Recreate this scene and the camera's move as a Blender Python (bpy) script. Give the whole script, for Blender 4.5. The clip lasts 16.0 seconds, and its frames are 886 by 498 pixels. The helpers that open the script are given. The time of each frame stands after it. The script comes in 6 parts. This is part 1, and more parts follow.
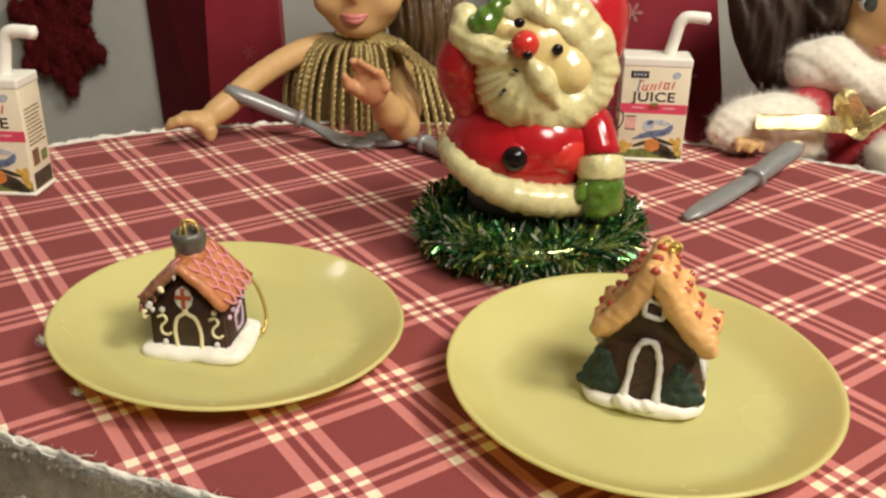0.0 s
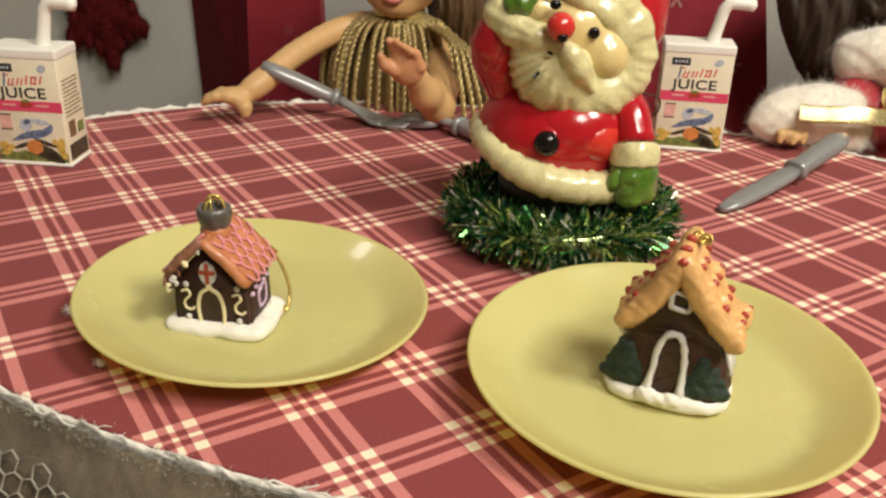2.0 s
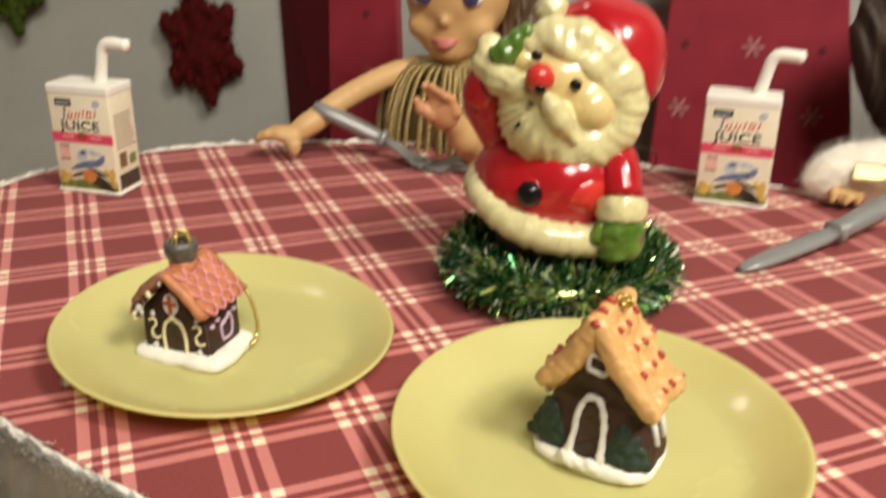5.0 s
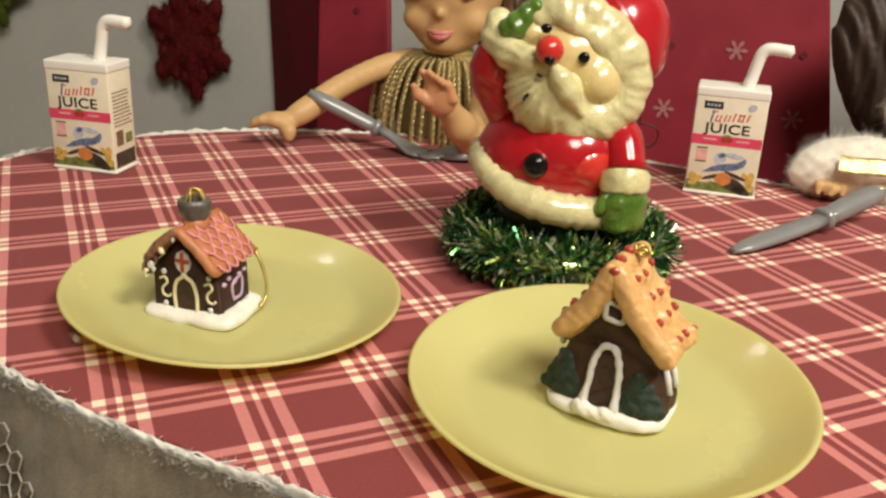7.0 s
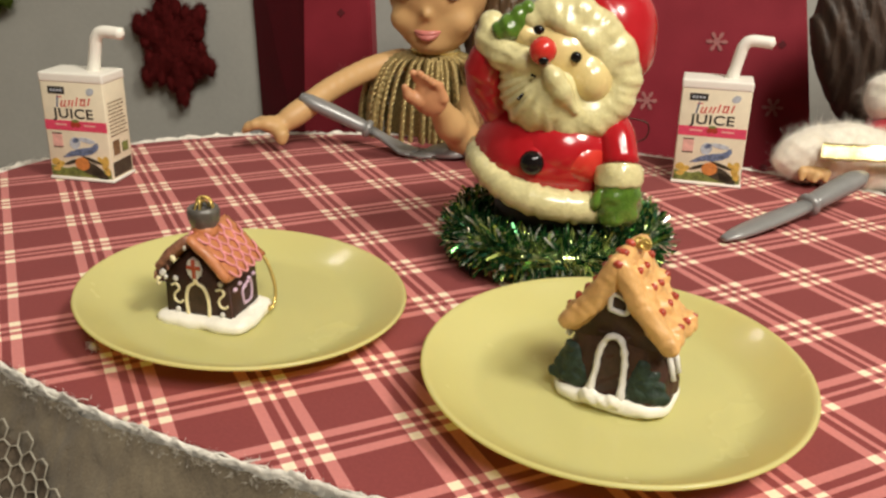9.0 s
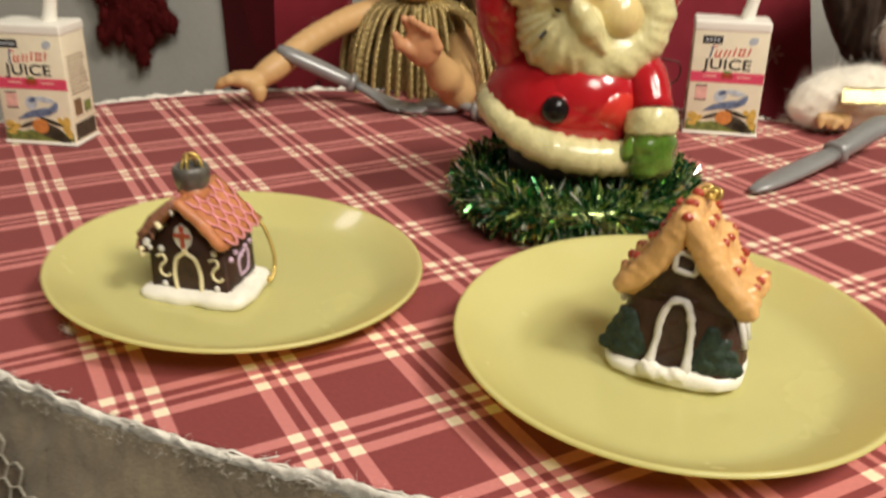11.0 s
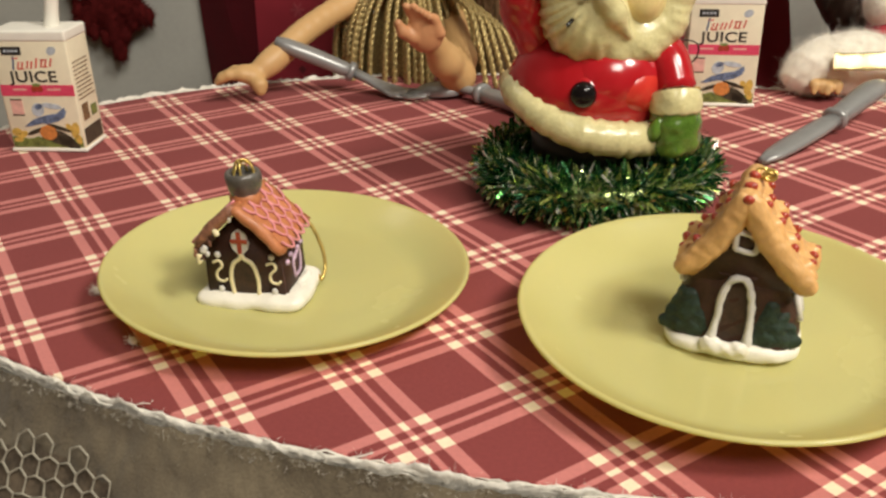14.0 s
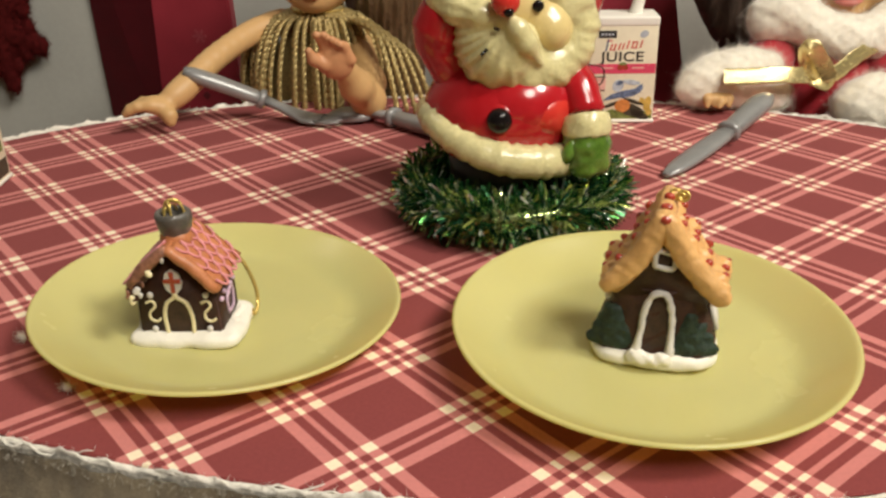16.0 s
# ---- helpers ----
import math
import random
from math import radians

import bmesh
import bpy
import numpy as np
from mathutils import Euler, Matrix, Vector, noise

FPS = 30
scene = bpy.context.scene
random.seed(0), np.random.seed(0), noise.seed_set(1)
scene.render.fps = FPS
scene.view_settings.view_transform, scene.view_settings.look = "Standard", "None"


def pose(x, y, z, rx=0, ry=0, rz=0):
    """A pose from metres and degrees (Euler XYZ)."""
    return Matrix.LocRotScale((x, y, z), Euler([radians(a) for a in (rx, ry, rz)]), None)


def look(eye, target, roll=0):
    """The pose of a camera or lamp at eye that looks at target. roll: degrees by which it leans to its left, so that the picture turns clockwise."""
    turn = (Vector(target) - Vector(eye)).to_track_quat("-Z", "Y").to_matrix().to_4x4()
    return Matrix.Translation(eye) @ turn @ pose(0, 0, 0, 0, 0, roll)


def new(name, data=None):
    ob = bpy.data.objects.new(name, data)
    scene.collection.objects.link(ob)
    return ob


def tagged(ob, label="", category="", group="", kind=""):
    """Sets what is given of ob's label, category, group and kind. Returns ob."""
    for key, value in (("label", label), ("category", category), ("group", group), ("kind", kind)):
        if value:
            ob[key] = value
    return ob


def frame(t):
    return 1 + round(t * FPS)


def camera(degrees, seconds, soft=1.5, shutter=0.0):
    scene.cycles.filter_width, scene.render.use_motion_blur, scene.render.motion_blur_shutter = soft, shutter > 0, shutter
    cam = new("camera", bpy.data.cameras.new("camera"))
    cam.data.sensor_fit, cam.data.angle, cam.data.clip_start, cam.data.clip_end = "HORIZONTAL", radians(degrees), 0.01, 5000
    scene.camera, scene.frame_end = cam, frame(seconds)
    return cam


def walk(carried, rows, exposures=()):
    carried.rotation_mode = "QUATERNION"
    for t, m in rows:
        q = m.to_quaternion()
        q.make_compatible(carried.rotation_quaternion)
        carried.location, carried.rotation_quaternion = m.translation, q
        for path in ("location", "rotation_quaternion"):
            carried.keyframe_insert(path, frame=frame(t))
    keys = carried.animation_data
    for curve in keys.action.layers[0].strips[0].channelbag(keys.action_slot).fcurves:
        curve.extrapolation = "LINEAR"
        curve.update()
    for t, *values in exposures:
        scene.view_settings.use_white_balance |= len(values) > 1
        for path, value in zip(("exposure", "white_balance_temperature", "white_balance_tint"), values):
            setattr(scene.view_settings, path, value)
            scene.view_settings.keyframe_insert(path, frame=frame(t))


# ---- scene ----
cam = camera(52.00, 16.0, soft=2.5, shutter=0.5)
PATH = [
    (0, (0.02995, 0.03438, 0.13999), (0.01065, 0.94852, -0.26495), 0.84),
    (0.5, (0.03524, 0.03456, 0.14218), (0.00261, 0.94657, -0.26667), 1.20),
    (1, (0.03922, 0.03861, 0.14361), (-0.00638, 0.94818, -0.26944), 1.62),
    (1.5, (0.03614, 0.03643, 0.14220), (-0.01880, 0.94283, -0.27661), 1.72),
    (2, (0.03366, 0.03757, 0.13869), (-0.02753, 0.94193, -0.28367), 1.64),
    (2.5, (0.03386, 0.03577, 0.14071), (-0.02781, 0.93917, -0.28362), 1.48),
    (3, (0.03409, 0.03693, 0.14221), (-0.02616, 0.94044, -0.28209), 1.52),
    (3.2, (0.03887, 0.04036, 0.13961), (-0.02033, 0.94225, -0.28829), 1.50),
    (3.5, (0.05267, 0.04743, 0.13385), (-0.01933, 0.94924, -0.29223), 0.82),
    (3.8, (0.06076, 0.05157, 0.13056), (-0.02890, 0.95049, -0.29829), 0.81),
    (4, (0.06887, 0.06354, 0.12862), (-0.07640, 0.95757, -0.29519), 0.19),
    (4.2, (0.08647, 0.06918, 0.12005), (-0.11804, 0.95092, -0.30506), -0.59),
    (4.5, (0.09553, 0.05790, 0.12299), (-0.14984, 0.93146, -0.29735), -1.10),
    (4.8, (0.09237, 0.05357, 0.12619), (-0.15186, 0.92954, -0.28977), -0.35),
    (5, (0.08773, 0.04674, 0.14266), (-0.13380, 0.94153, -0.24500), 0.73),
    (5.2, (0.08262, 0.03687, 0.12958), (-0.10448, 0.96127, -0.20280), 2.69),
    (7.3, (0.07733, 0.03303, 0.12737), (-0.10987, 0.94413, -0.23987), 2.57),
    (7.5, (0.08045, 0.03306, 0.12749), (-0.11659, 0.94210, -0.23970), 1.68),
    (8, (0.07833, 0.03272, 0.12771), (-0.11566, 0.94197, -0.24056), 1.55),
    (8.5, (0.07475, 0.03276, 0.12540), (-0.11572, 0.94207, -0.24458), 1.01),
    (8.7, (0.07406, 0.02447, 0.13137), (-0.10624, 0.93649, -0.23700), 1.03),
    (10.8, (0.04976, 0.03874, 0.12564), (-0.07931, 0.95328, -0.25770), 0.83),
    (11, (0.04941, 0.05052, 0.11722), (-0.07006, 0.95826, -0.28494), 0.73),
    (11.2, (0.05370, 0.06329, 0.11245), (-0.07747, 0.96537, -0.29872), -0.21),
    (11.5, (0.05765, 0.07107, 0.10724), (-0.06383, 0.97437, -0.30421), 0.71),
    (11.8, (0.07113, 0.07999, 0.10898), (-0.10887, 0.97127, -0.30721), -0.24),
    (12, (0.07917, 0.07771, 0.11024), (-0.14468, 0.96155, -0.30050), -1.21),
    (12.2, (0.09500, 0.07738, 0.11906), (-0.18014, 0.94513, -0.29483), -2.58),
    (12.5, (0.09474, 0.06719, 0.11711), (-0.18630, 0.93345, -0.29595), -2.43),
    (12.8, (0.09111, 0.06623, 0.11642), (-0.19369, 0.92980, -0.29968), -2.61),
    (13, (0.07758, 0.06192, 0.11797), (-0.18783, 0.93077, -0.29995), -2.34),
    (13.2, (0.06932, 0.05726, 0.12100), (-0.17487, 0.93012, -0.30147), -2.38),
    (13.5, (0.05020, 0.04771, 0.12267), (-0.10521, 0.93976, -0.30171), -1.04),
    (14, (0.02396, 0.04432, 0.12488), (-0.04644, 0.94413, -0.30569), -1.32),
    (14.5, (0.01190, 0.04433, 0.12566), (-0.00656, 0.94526, -0.30792), -1.74),
    (15, (0.00805, 0.04317, 0.12725), (0.01554, 0.94444, -0.30594), -1.74),
    (15.5, (0.01146, 0.04114, 0.12912), (0.03620, 0.94476, -0.29848), -1.38),
    (16, (0.01621, 0.03933, 0.13221), (0.05348, 0.94558, -0.28889), -1.22),
]
walk(cam, [(t, look(eye, target, roll)) for t, eye, target, roll in PATH],
     [(0, 0.06), (4, 0.02), (5, 0.15), (7.5, 0.05), (8.7, 0.04), (11, 0.02), (12.5, 0.05), (14, 0.0), (16, -0.01)])

# ---- light ----
world = bpy.data.worlds.new("room_air")
scene.world = world
world.use_nodes = True
world.node_tree.nodes["Background"].inputs[0].default_value = (1.0, 0.85, 0.66, 1)
world.node_tree.nodes["Background"].inputs[1].default_value = 0.055


def area_lamp(name, eye, target, size, watts, colour):
    data = bpy.data.lights.new(name, "AREA")
    data.shape, data.size, data.energy, data.color = "DISK", size, watts, colour
    lamp = new(name, data)
    lamp.matrix_world = look(eye, target)
    return lamp


area_lamp("ceiling_lamp_light", (0.74, -0.12, 1.00), (0.05, 0.35, 0.0), 0.28, 13.2, (1.0, 0.935, 0.815))
area_lamp("second_lamp_light", (-0.44, 0.60, 0.76), (0.0, 0.32, 0.0), 0.07, 0.4, (1.0, 0.93, 0.82))
# unseen fill added on the near side to brighten upright fronts
area_lamp("front_fill_light", (0.44, -0.62, 1.12), (0.05, 0.35, 0.0), 0.45, 12.6, (1.0, 0.93, 0.82))


# ---- materials ----
def mat(name, colour, rough=0.5, metal=0.0, var=0.12, scale=250.0, fine=1400.0, bump=0.15, depth=0.0006, coat=0.0,
        second=None, sheen=0.0, sub=0.0, stretch=None, spec=0.5):
    """A surface with grain at two scales: colour and relief."""
    m = bpy.data.materials.new(name)
    m.use_nodes = True
    nt = m.node_tree
    b = nt.nodes["Principled BSDF"]
    co = nt.nodes.new("ShaderNodeTexCoord")
    src = co.outputs["Object"]
    if stretch:
        mp = nt.nodes.new("ShaderNodeMapping")
        mp.inputs["Scale"].default_value = stretch
        nt.links.new(src, mp.inputs["Vector"])
        src = mp.outputs["Vector"]
    n1, n2 = nt.nodes.new("ShaderNodeTexNoise"), nt.nodes.new("ShaderNodeTexNoise")
    for n, s, d in ((n1, scale, 3), (n2, fine, 4)):
        nt.links.new(src, n.inputs["Vector"])
        n.inputs["Scale"].default_value, n.inputs["Detail"].default_value = s, d
    ramp = nt.nodes.new("ShaderNodeValToRGB")
    c = Vector(colour)
    low = Vector(second) if second else c * (1 - var * 1.6)
    high = c * (1 + var * 0.7)
    ramp.color_ramp.elements[0].position, ramp.color_ramp.elements[1].position = 0.3, 0.68
    ramp.color_ramp.elements[0].color = (*low, 1)
    ramp.color_ramp.elements[1].color = (*high, 1)
    mix = nt.nodes.new("ShaderNodeMath")
    mix.operation = "MULTIPLY_ADD"
    mix.inputs[1].default_value, mix.inputs[2].default_value = 0.35, 0.0
    nt.links.new(n2.outputs["Fac"], mix.inputs[0])
    add = nt.nodes.new("ShaderNodeMath")
    add.operation = "MULTIPLY_ADD"
    add.inputs[1].default_value = 0.65
    nt.links.new(n1.outputs["Fac"], add.inputs[0])
    nt.links.new(mix.outputs[0], add.inputs[2])
    nt.links.new(add.outputs[0], ramp.inputs["Fac"])
    nt.links.new(ramp.outputs["Color"], b.inputs["Base Color"])
    rr = nt.nodes.new("ShaderNodeMapRange")
    rr.inputs["To Min"].default_value, rr.inputs["To Max"].default_value = max(rough - 0.07, 0.03), min(rough + 0.09, 1)
    nt.links.new(n1.outputs["Fac"], rr.inputs["Value"])
    nt.links.new(rr.outputs["Result"], b.inputs["Roughness"])
    bp = nt.nodes.new("ShaderNodeBump")
    bp.inputs["Strength"].default_value, bp.inputs["Distance"].default_value = bump, depth
    nt.links.new(add.outputs[0], bp.inputs["Height"])
    nt.links.new(bp.outputs["Normal"], b.inputs["Normal"])
    b.inputs["Metallic"].default_value = metal
    b.inputs["Coat Weight"].default_value = coat
    b.inputs["Coat Roughness"].default_value = 0.06
    b.inputs["Sheen Weight"].default_value = sheen
    b.inputs["Specular IOR Level"].default_value = spec
    if sub:
        b.inputs["Subsurface Weight"].default_value = sub
        b.inputs["Subsurface Radius"].default_value = (0.004, 0.002, 0.001)
    return m


def plaid(name):
    """Printed check: two families of three stripes, crossing at a slant."""
    m = mat(name, (0.24, 0.045, 0.042), rough=0.9, var=0.05, scale=120, fine=2600, bump=0.25, depth=0.0003, sheen=0.08, spec=0.15)
    nt = m.node_tree
    b = nt.nodes["Principled BSDF"]
    co = nt.nodes.new("ShaderNodeTexCoord")
    wob = nt.nodes.new("ShaderNodeTexNoise")
    wob.inputs["Scale"].default_value = 14
    nt.links.new(co.outputs["Object"], wob.inputs["Vector"])

    def calc(op, *ins):
        n = nt.nodes.new("ShaderNodeMath")
        n.operation = op
        for k, v in enumerate(ins):
            if isinstance(v, (int, float)):
                n.inputs[k].default_value = v
            else:
                nt.links.new(v, n.inputs[k])
        return n.outputs[0]

    sep = nt.nodes.new("ShaderNodeSeparateXYZ")
    nt.links.new(co.outputs["Object"], sep.inputs[0])
    x, y = sep.outputs[0], sep.outputs[1]
    th = radians(PLAID_TURN)
    sums = []
    for cx, cy, zero, period in ((math.cos(th), math.sin(th), PLAID_U0, PLAID_U), (-math.sin(th), math.cos(th), PLAID_V0, PLAID_V)):
        d = calc("ADD", calc("MULTIPLY", x, cx), calc("MULTIPLY", y, cy))
        d = calc("ADD", d, calc("MULTIPLY", calc("SUBTRACT", wob.outputs["Fac"], 0.5), 0.0016))
        d = calc("DIVIDE", calc("SUBTRACT", d, zero), period)
        d = calc("MULTIPLY", calc("SUBTRACT", calc("FRACT", calc("ADD", d, 0.5)), 0.5), period * 1000)
        a = calc("ABSOLUTE", d)
        thin = calc("LESS_THAN", a, STRIPE_THIN / 2)
        wide = calc("LESS_THAN", calc("ABSOLUTE", calc("SUBTRACT", a, STRIPE_GAP)), STRIPE_WIDE / 2)
        sums.append(calc("MINIMUM", calc("ADD", thin, wide), 1.0))
    total = calc("ADD", sums[0], sums[1])
    ramp = nt.nodes.new("ShaderNodeValToRGB")
    ramp.color_ramp.interpolation = "CONSTANT"
    e = ramp.color_ramp.elements
    e[0].position, e[0].color = 0.0, (0.225, 0.048, 0.047, 1)
    e[1].position, e[1].color = 0.25, (0.55, 0.195, 0.178, 1)
    last = e.new(0.75)
    last.color = (0.86, 0.73, 0.53, 1)
    nt.links.new(calc("MULTIPLY", total, 0.5), ramp.inputs["Fac"])
    hue = nt.nodes.new("ShaderNodeHueSaturation")
    weave = nt.nodes.new("ShaderNodeTexNoise")
    weave.inputs["Scale"].default_value = 900
    weave.inputs["Detail"].default_value = 4
    nt.links.new(co.outputs["Object"], weave.inputs["Vector"])
    big = nt.nodes.new("ShaderNodeTexNoise")
    big.inputs["Scale"].default_value = 30
    nt.links.new(co.outputs["Object"], big.inputs["Vector"])
    v = calc("ADD", calc("MULTIPLY", weave.outputs["Fac"], 0.28), calc("MULTIPLY", big.outputs["Fac"], 0.2))
    nt.links.new(calc("ADD", v, 0.76), hue.inputs["Value"])
    nt.links.new(ramp.outputs["Color"], hue.inputs["Color"])
    nt.links.new(hue.outputs["Color"], b.inputs["Base Color"])
    return m


PLAID_TURN, PLAID_U0, PLAID_U, PLAID_V0, PLAID_V = 36.0, -0.00994, 0.0338, -0.00033, 0.0332
STRIPE_THIN, STRIPE_WIDE, STRIPE_GAP = 1.6, 3.3, 5.0

M_CLOTH = plaid("plaid_cotton")
M_WALL = mat("grey_plaster", (0.382, 0.38, 0.345), rough=0.85, var=0.06, scale=18, fine=260, bump=0.2, depth=0.001)
M_ROOM = mat("room_paint", (0.33, 0.3, 0.26), rough=0.9, var=0.06, scale=3, fine=60)
M_FLOOR = mat("floor_wood", (0.28, 0.18, 0.1), rough=0.6, var=0.25, scale=8, fine=90, stretch=(1, 0.1, 1))
M_WOOD = mat("table_wood", (0.3, 0.2, 0.12), rough=0.6, var=0.25, scale=40, fine=500)
M_TRIM = mat("frayed_cotton", (0.8, 0.76, 0.67), rough=0.95, var=0.18, scale=420, fine=2400, bump=0.6, depth=0.001, sheen=0.3)
M_WOOL = mat("grey_cotton_wool", (0.5, 0.455, 0.37), rough=0.95, var=0.3, scale=300, fine=2400, bump=0.6, depth=0.001, sheen=0.2)
M_SKIRT = mat("grey_lace_cloth", (0.165, 0.134, 0.086), second=(0.06, 0.042, 0.024), rough=0.95, var=0.3, scale=42, fine=1500, bump=0.5, depth=0.001, sheen=0.2)
M_NET = mat("net_thread", (0.36, 0.33, 0.26), rough=0.8, var=0.15)
M_BACKING = mat("brown_backing", (0.12, 0.09, 0.06), rough=0.9, var=0.5, scale=150, fine=900)
M_PLATE = mat("olive_plastic", (0.79, 0.775, 0.35), coat=0.35, rough=0.24, var=0.018, scale=45, fine=700, bump=0.03, depth=0.0003)
nt = M_PLATE.node_tree
thin = nt.nodes.new("ShaderNodeBsdfTranslucent")
thin.inputs["Color"].default_value = (0.89, 0.79, 0.28, 1)
blend = nt.nodes.new("ShaderNodeMixShader")
blend.inputs[0].default_value = 0.45
nt.links.new(nt.nodes["Principled BSDF"].outputs[0], blend.inputs[1])
nt.links.new(thin.outputs[0], blend.inputs[2])
nt.links.new(blend.outputs[0], nt.nodes["Material Output"].inputs["Surface"])
M_SILVER = mat("silver_plastic", (0.3, 0.3, 0.295), rough=0.36, metal=0.35, var=0.08, scale=120, fine=900, bump=0.08)
M_WHITE = mat("white_plastic", (0.84, 0.81, 0.72), rough=0.38, var=0.03, scale=100, bump=0.04)
M_LABEL = mat("cream_paper_label", (0.80, 0.73, 0.54), rough=0.45, var=0.05, scale=200)
M_BLACK = mat("black_print", (0.03, 0.028, 0.025), rough=0.45, var=0.1)
M_PINK = mat("pink_print", (0.72, 0.07, 0.14), rough=0.45, var=0.1)
M_REDPRINT = mat("red_print", (0.7, 0.16, 0.13), rough=0.45, var=0.15)
M_BLUE = mat("blue_grey_print", (0.16, 0.21, 0.33), rough=0.45, var=0.5, scale=600)
M_PALE = mat("pale_blue_print", (0.5, 0.55, 0.6), rough=0.45, var=0.2, scale=600)
M_ORANGE = mat("orange_print", (0.65, 0.24, 0.06), rough=0.45, var=0.25, scale=500)
M_GREENP = mat("green_print", (0.2, 0.24, 0.06), rough=0.45, var=0.5, scale=400)
M_YELLOWP = mat("yellow_print", (0.72, 0.47, 0.1), rough=0.45, var=0.25, scale=400)
M_DARKP = mat("dark_green_print", (0.06, 0.05, 0.03), rough=0.45, var=0.4, scale=400)
M_BROWNP = mat("brown_print", (0.22, 0.13, 0.06), rough=0.45, var=0.4, scale=600)
M_PALEPINK = mat("pale_pink_print", (0.8, 0.45, 0.38), rough=0.45, var=0.15, scale=500)

M_CREAM = mat("cream_glaze", (0.68, 0.615, 0.32), rough=0.25, var=0.12, scale=190, fine=650, bump=0.6, depth=0.001, coat=0.6)
M_RED = mat("red_glaze", (0.41, 0.014, 0.021), rough=0.17, var=0.18, scale=70, fine=240, bump=0.3, coat=0.2, second=(0.38, 0.01, 0.014))
M_ORED = mat("orange_red_glaze", (0.57, 0.04, 0.025), rough=0.2, var=0.18, scale=90, fine=240, coat=0.45, second=(0.48, 0.022, 0.02), bump=0.25)
M_PEACH = mat("peach_glaze", (0.71, 0.56, 0.245), rough=0.24, var=0.08, scale=90, coat=0.6, bump=0.1)
M_GREEN = mat("green_glaze", (0.1, 0.2, 0.025), rough=0.2, var=0.3, scale=220, coat=0.8, bump=0.3, depth=0.001)
M_GBLACK = mat("black_glaze", (0.009, 0.007, 0.007), rough=0.1, var=0.1, coat=0.0, bump=0.0, spec=0.3)
M_DARKBASE = mat("dark_stand", (0.03, 0.018, 0.014), rough=0.5, var=0.3)

M_CHOC = mat("dark_gingerbread", (0.055, 0.022, 0.014), rough=0.6, var=0.35, scale=300, fine=1600, bump=0.5, depth=0.0008, coat=0.08, spec=0.3)
M_DOOR = mat("brown_door", (0.05, 0.022, 0.014), rough=0.5, var=0.4, scale=420, bump=0.4)
M_ICING = mat("white_icing", (0.85, 0.81, 0.7), rough=0.45, var=0.06, scale=260, fine=1300, bump=0.4, depth=0.0008, coat=0.2)
M_PIPING = mat("cream_piping", (0.82, 0.72, 0.44), rough=0.4, var=0.08, coat=0.3)
M_WPIPING = mat("white_piping", (0.7, 0.67, 0.62), rough=0.4, var=0.1, coat=0.3)
M_LILAC = mat("lilac_piping", (0.6, 0.42, 0.55), rough=0.4, var=0.25, scale=500, coat=0.3)
M_ROOFPINK = mat("salmon_roof", (0.52, 0.2, 0.085), rough=0.5, var=0.2, scale=260, bump=0.5, depth=0.0008, coat=0.15, second=(0.36, 0.12, 0.04))
M_CRUST = mat("crumbly_brown_icing", (0.34, 0.15, 0.09), rough=0.6, var=0.5, scale=420, fine=1500, bump=0.7, depth=0.001, second=(0.09, 0.035, 0.02))
M_PINKICE = mat("pink_icing", (0.7, 0.27, 0.28), rough=0.38, var=0.12, scale=300, coat=0.3)
M_ROOFORANGE = mat("orange_roof", (0.72, 0.41, 0.15), rough=0.42, var=0.13, scale=200, fine=1200, bump=0.45, depth=0.0008, coat=0.25)
M_CANDY = mat("red_candy", (0.42, 0.05, 0.025), rough=0.35, var=0.2, scale=500, coat=0.5)
M_CHIMNEY = mat("grey_chimney", (0.11, 0.1, 0.085), rough=0.35, var=0.3, scale=300, coat=0.4)
M_BUSH = mat("bush_green", (0.024, 0.042, 0.028), rough=0.6, var=0.4, scale=350, bump=0.6, depth=0.001, coat=0.08, spec=0.3)
M_GOLD = mat("gold_cord", (0.75, 0.55, 0.16), rough=0.3, metal=0.7, var=0.15, bump=0.2)

M_SKIN = mat("doll_skin", (0.58, 0.355, 0.15), rough=0.5, var=0.05, scale=50, bump=0.05)
M_PALM = mat("doll_palm", (0.58, 0.28, 0.13), rough=0.5, var=0.08, scale=60, bump=0.05)
M_LIPS = mat("doll_lips", (0.6, 0.2, 0.17), rough=0.35, var=0.08)
M_EYEWHITE = mat("doll_eye_white", (0.8, 0.78, 0.74), rough=0.3, var=0.03)
M_IRISGREY = mat("doll_iris_grey", (0.07, 0.085, 0.07), rough=0.2, var=0.4, scale=600)
M_IRIS = mat("doll_iris", (0.06, 0.06, 0.14), rough=0.2, var=0.3)
M_HAIRBLOND = mat("blond_hair", (0.11, 0.064, 0.029), rough=0.45, var=0.35, scale=300, fine=1500, stretch=(1, 1, 0.08), bump=0.6, depth=0.001)
M_HAIRBROWN = mat("brown_hair", (0.05, 0.03, 0.019), rough=0.58, var=0.45, scale=250, fine=1500, stretch=(1, 1, 0.08), bump=0.7, depth=0.001)
M_DRESS = mat("gold_braid", (0.46, 0.345, 0.14), rough=0.38, metal=0.5, var=0.45, scale=900, fine=2400, bump=0.5, depth=0.0006)
M_FOIL = mat("gold_foil_ribbon", (0.98, 0.83, 0.40), rough=0.24, metal=0.8, var=0.15, scale=500, bump=0.4, depth=0.0006)
M_FUR = mat("white_fur", (0.92, 0.86, 0.73), rough=0.95, var=0.1, scale=300, fine=2200, bump=0.5, depth=0.0015, sheen=0.8)
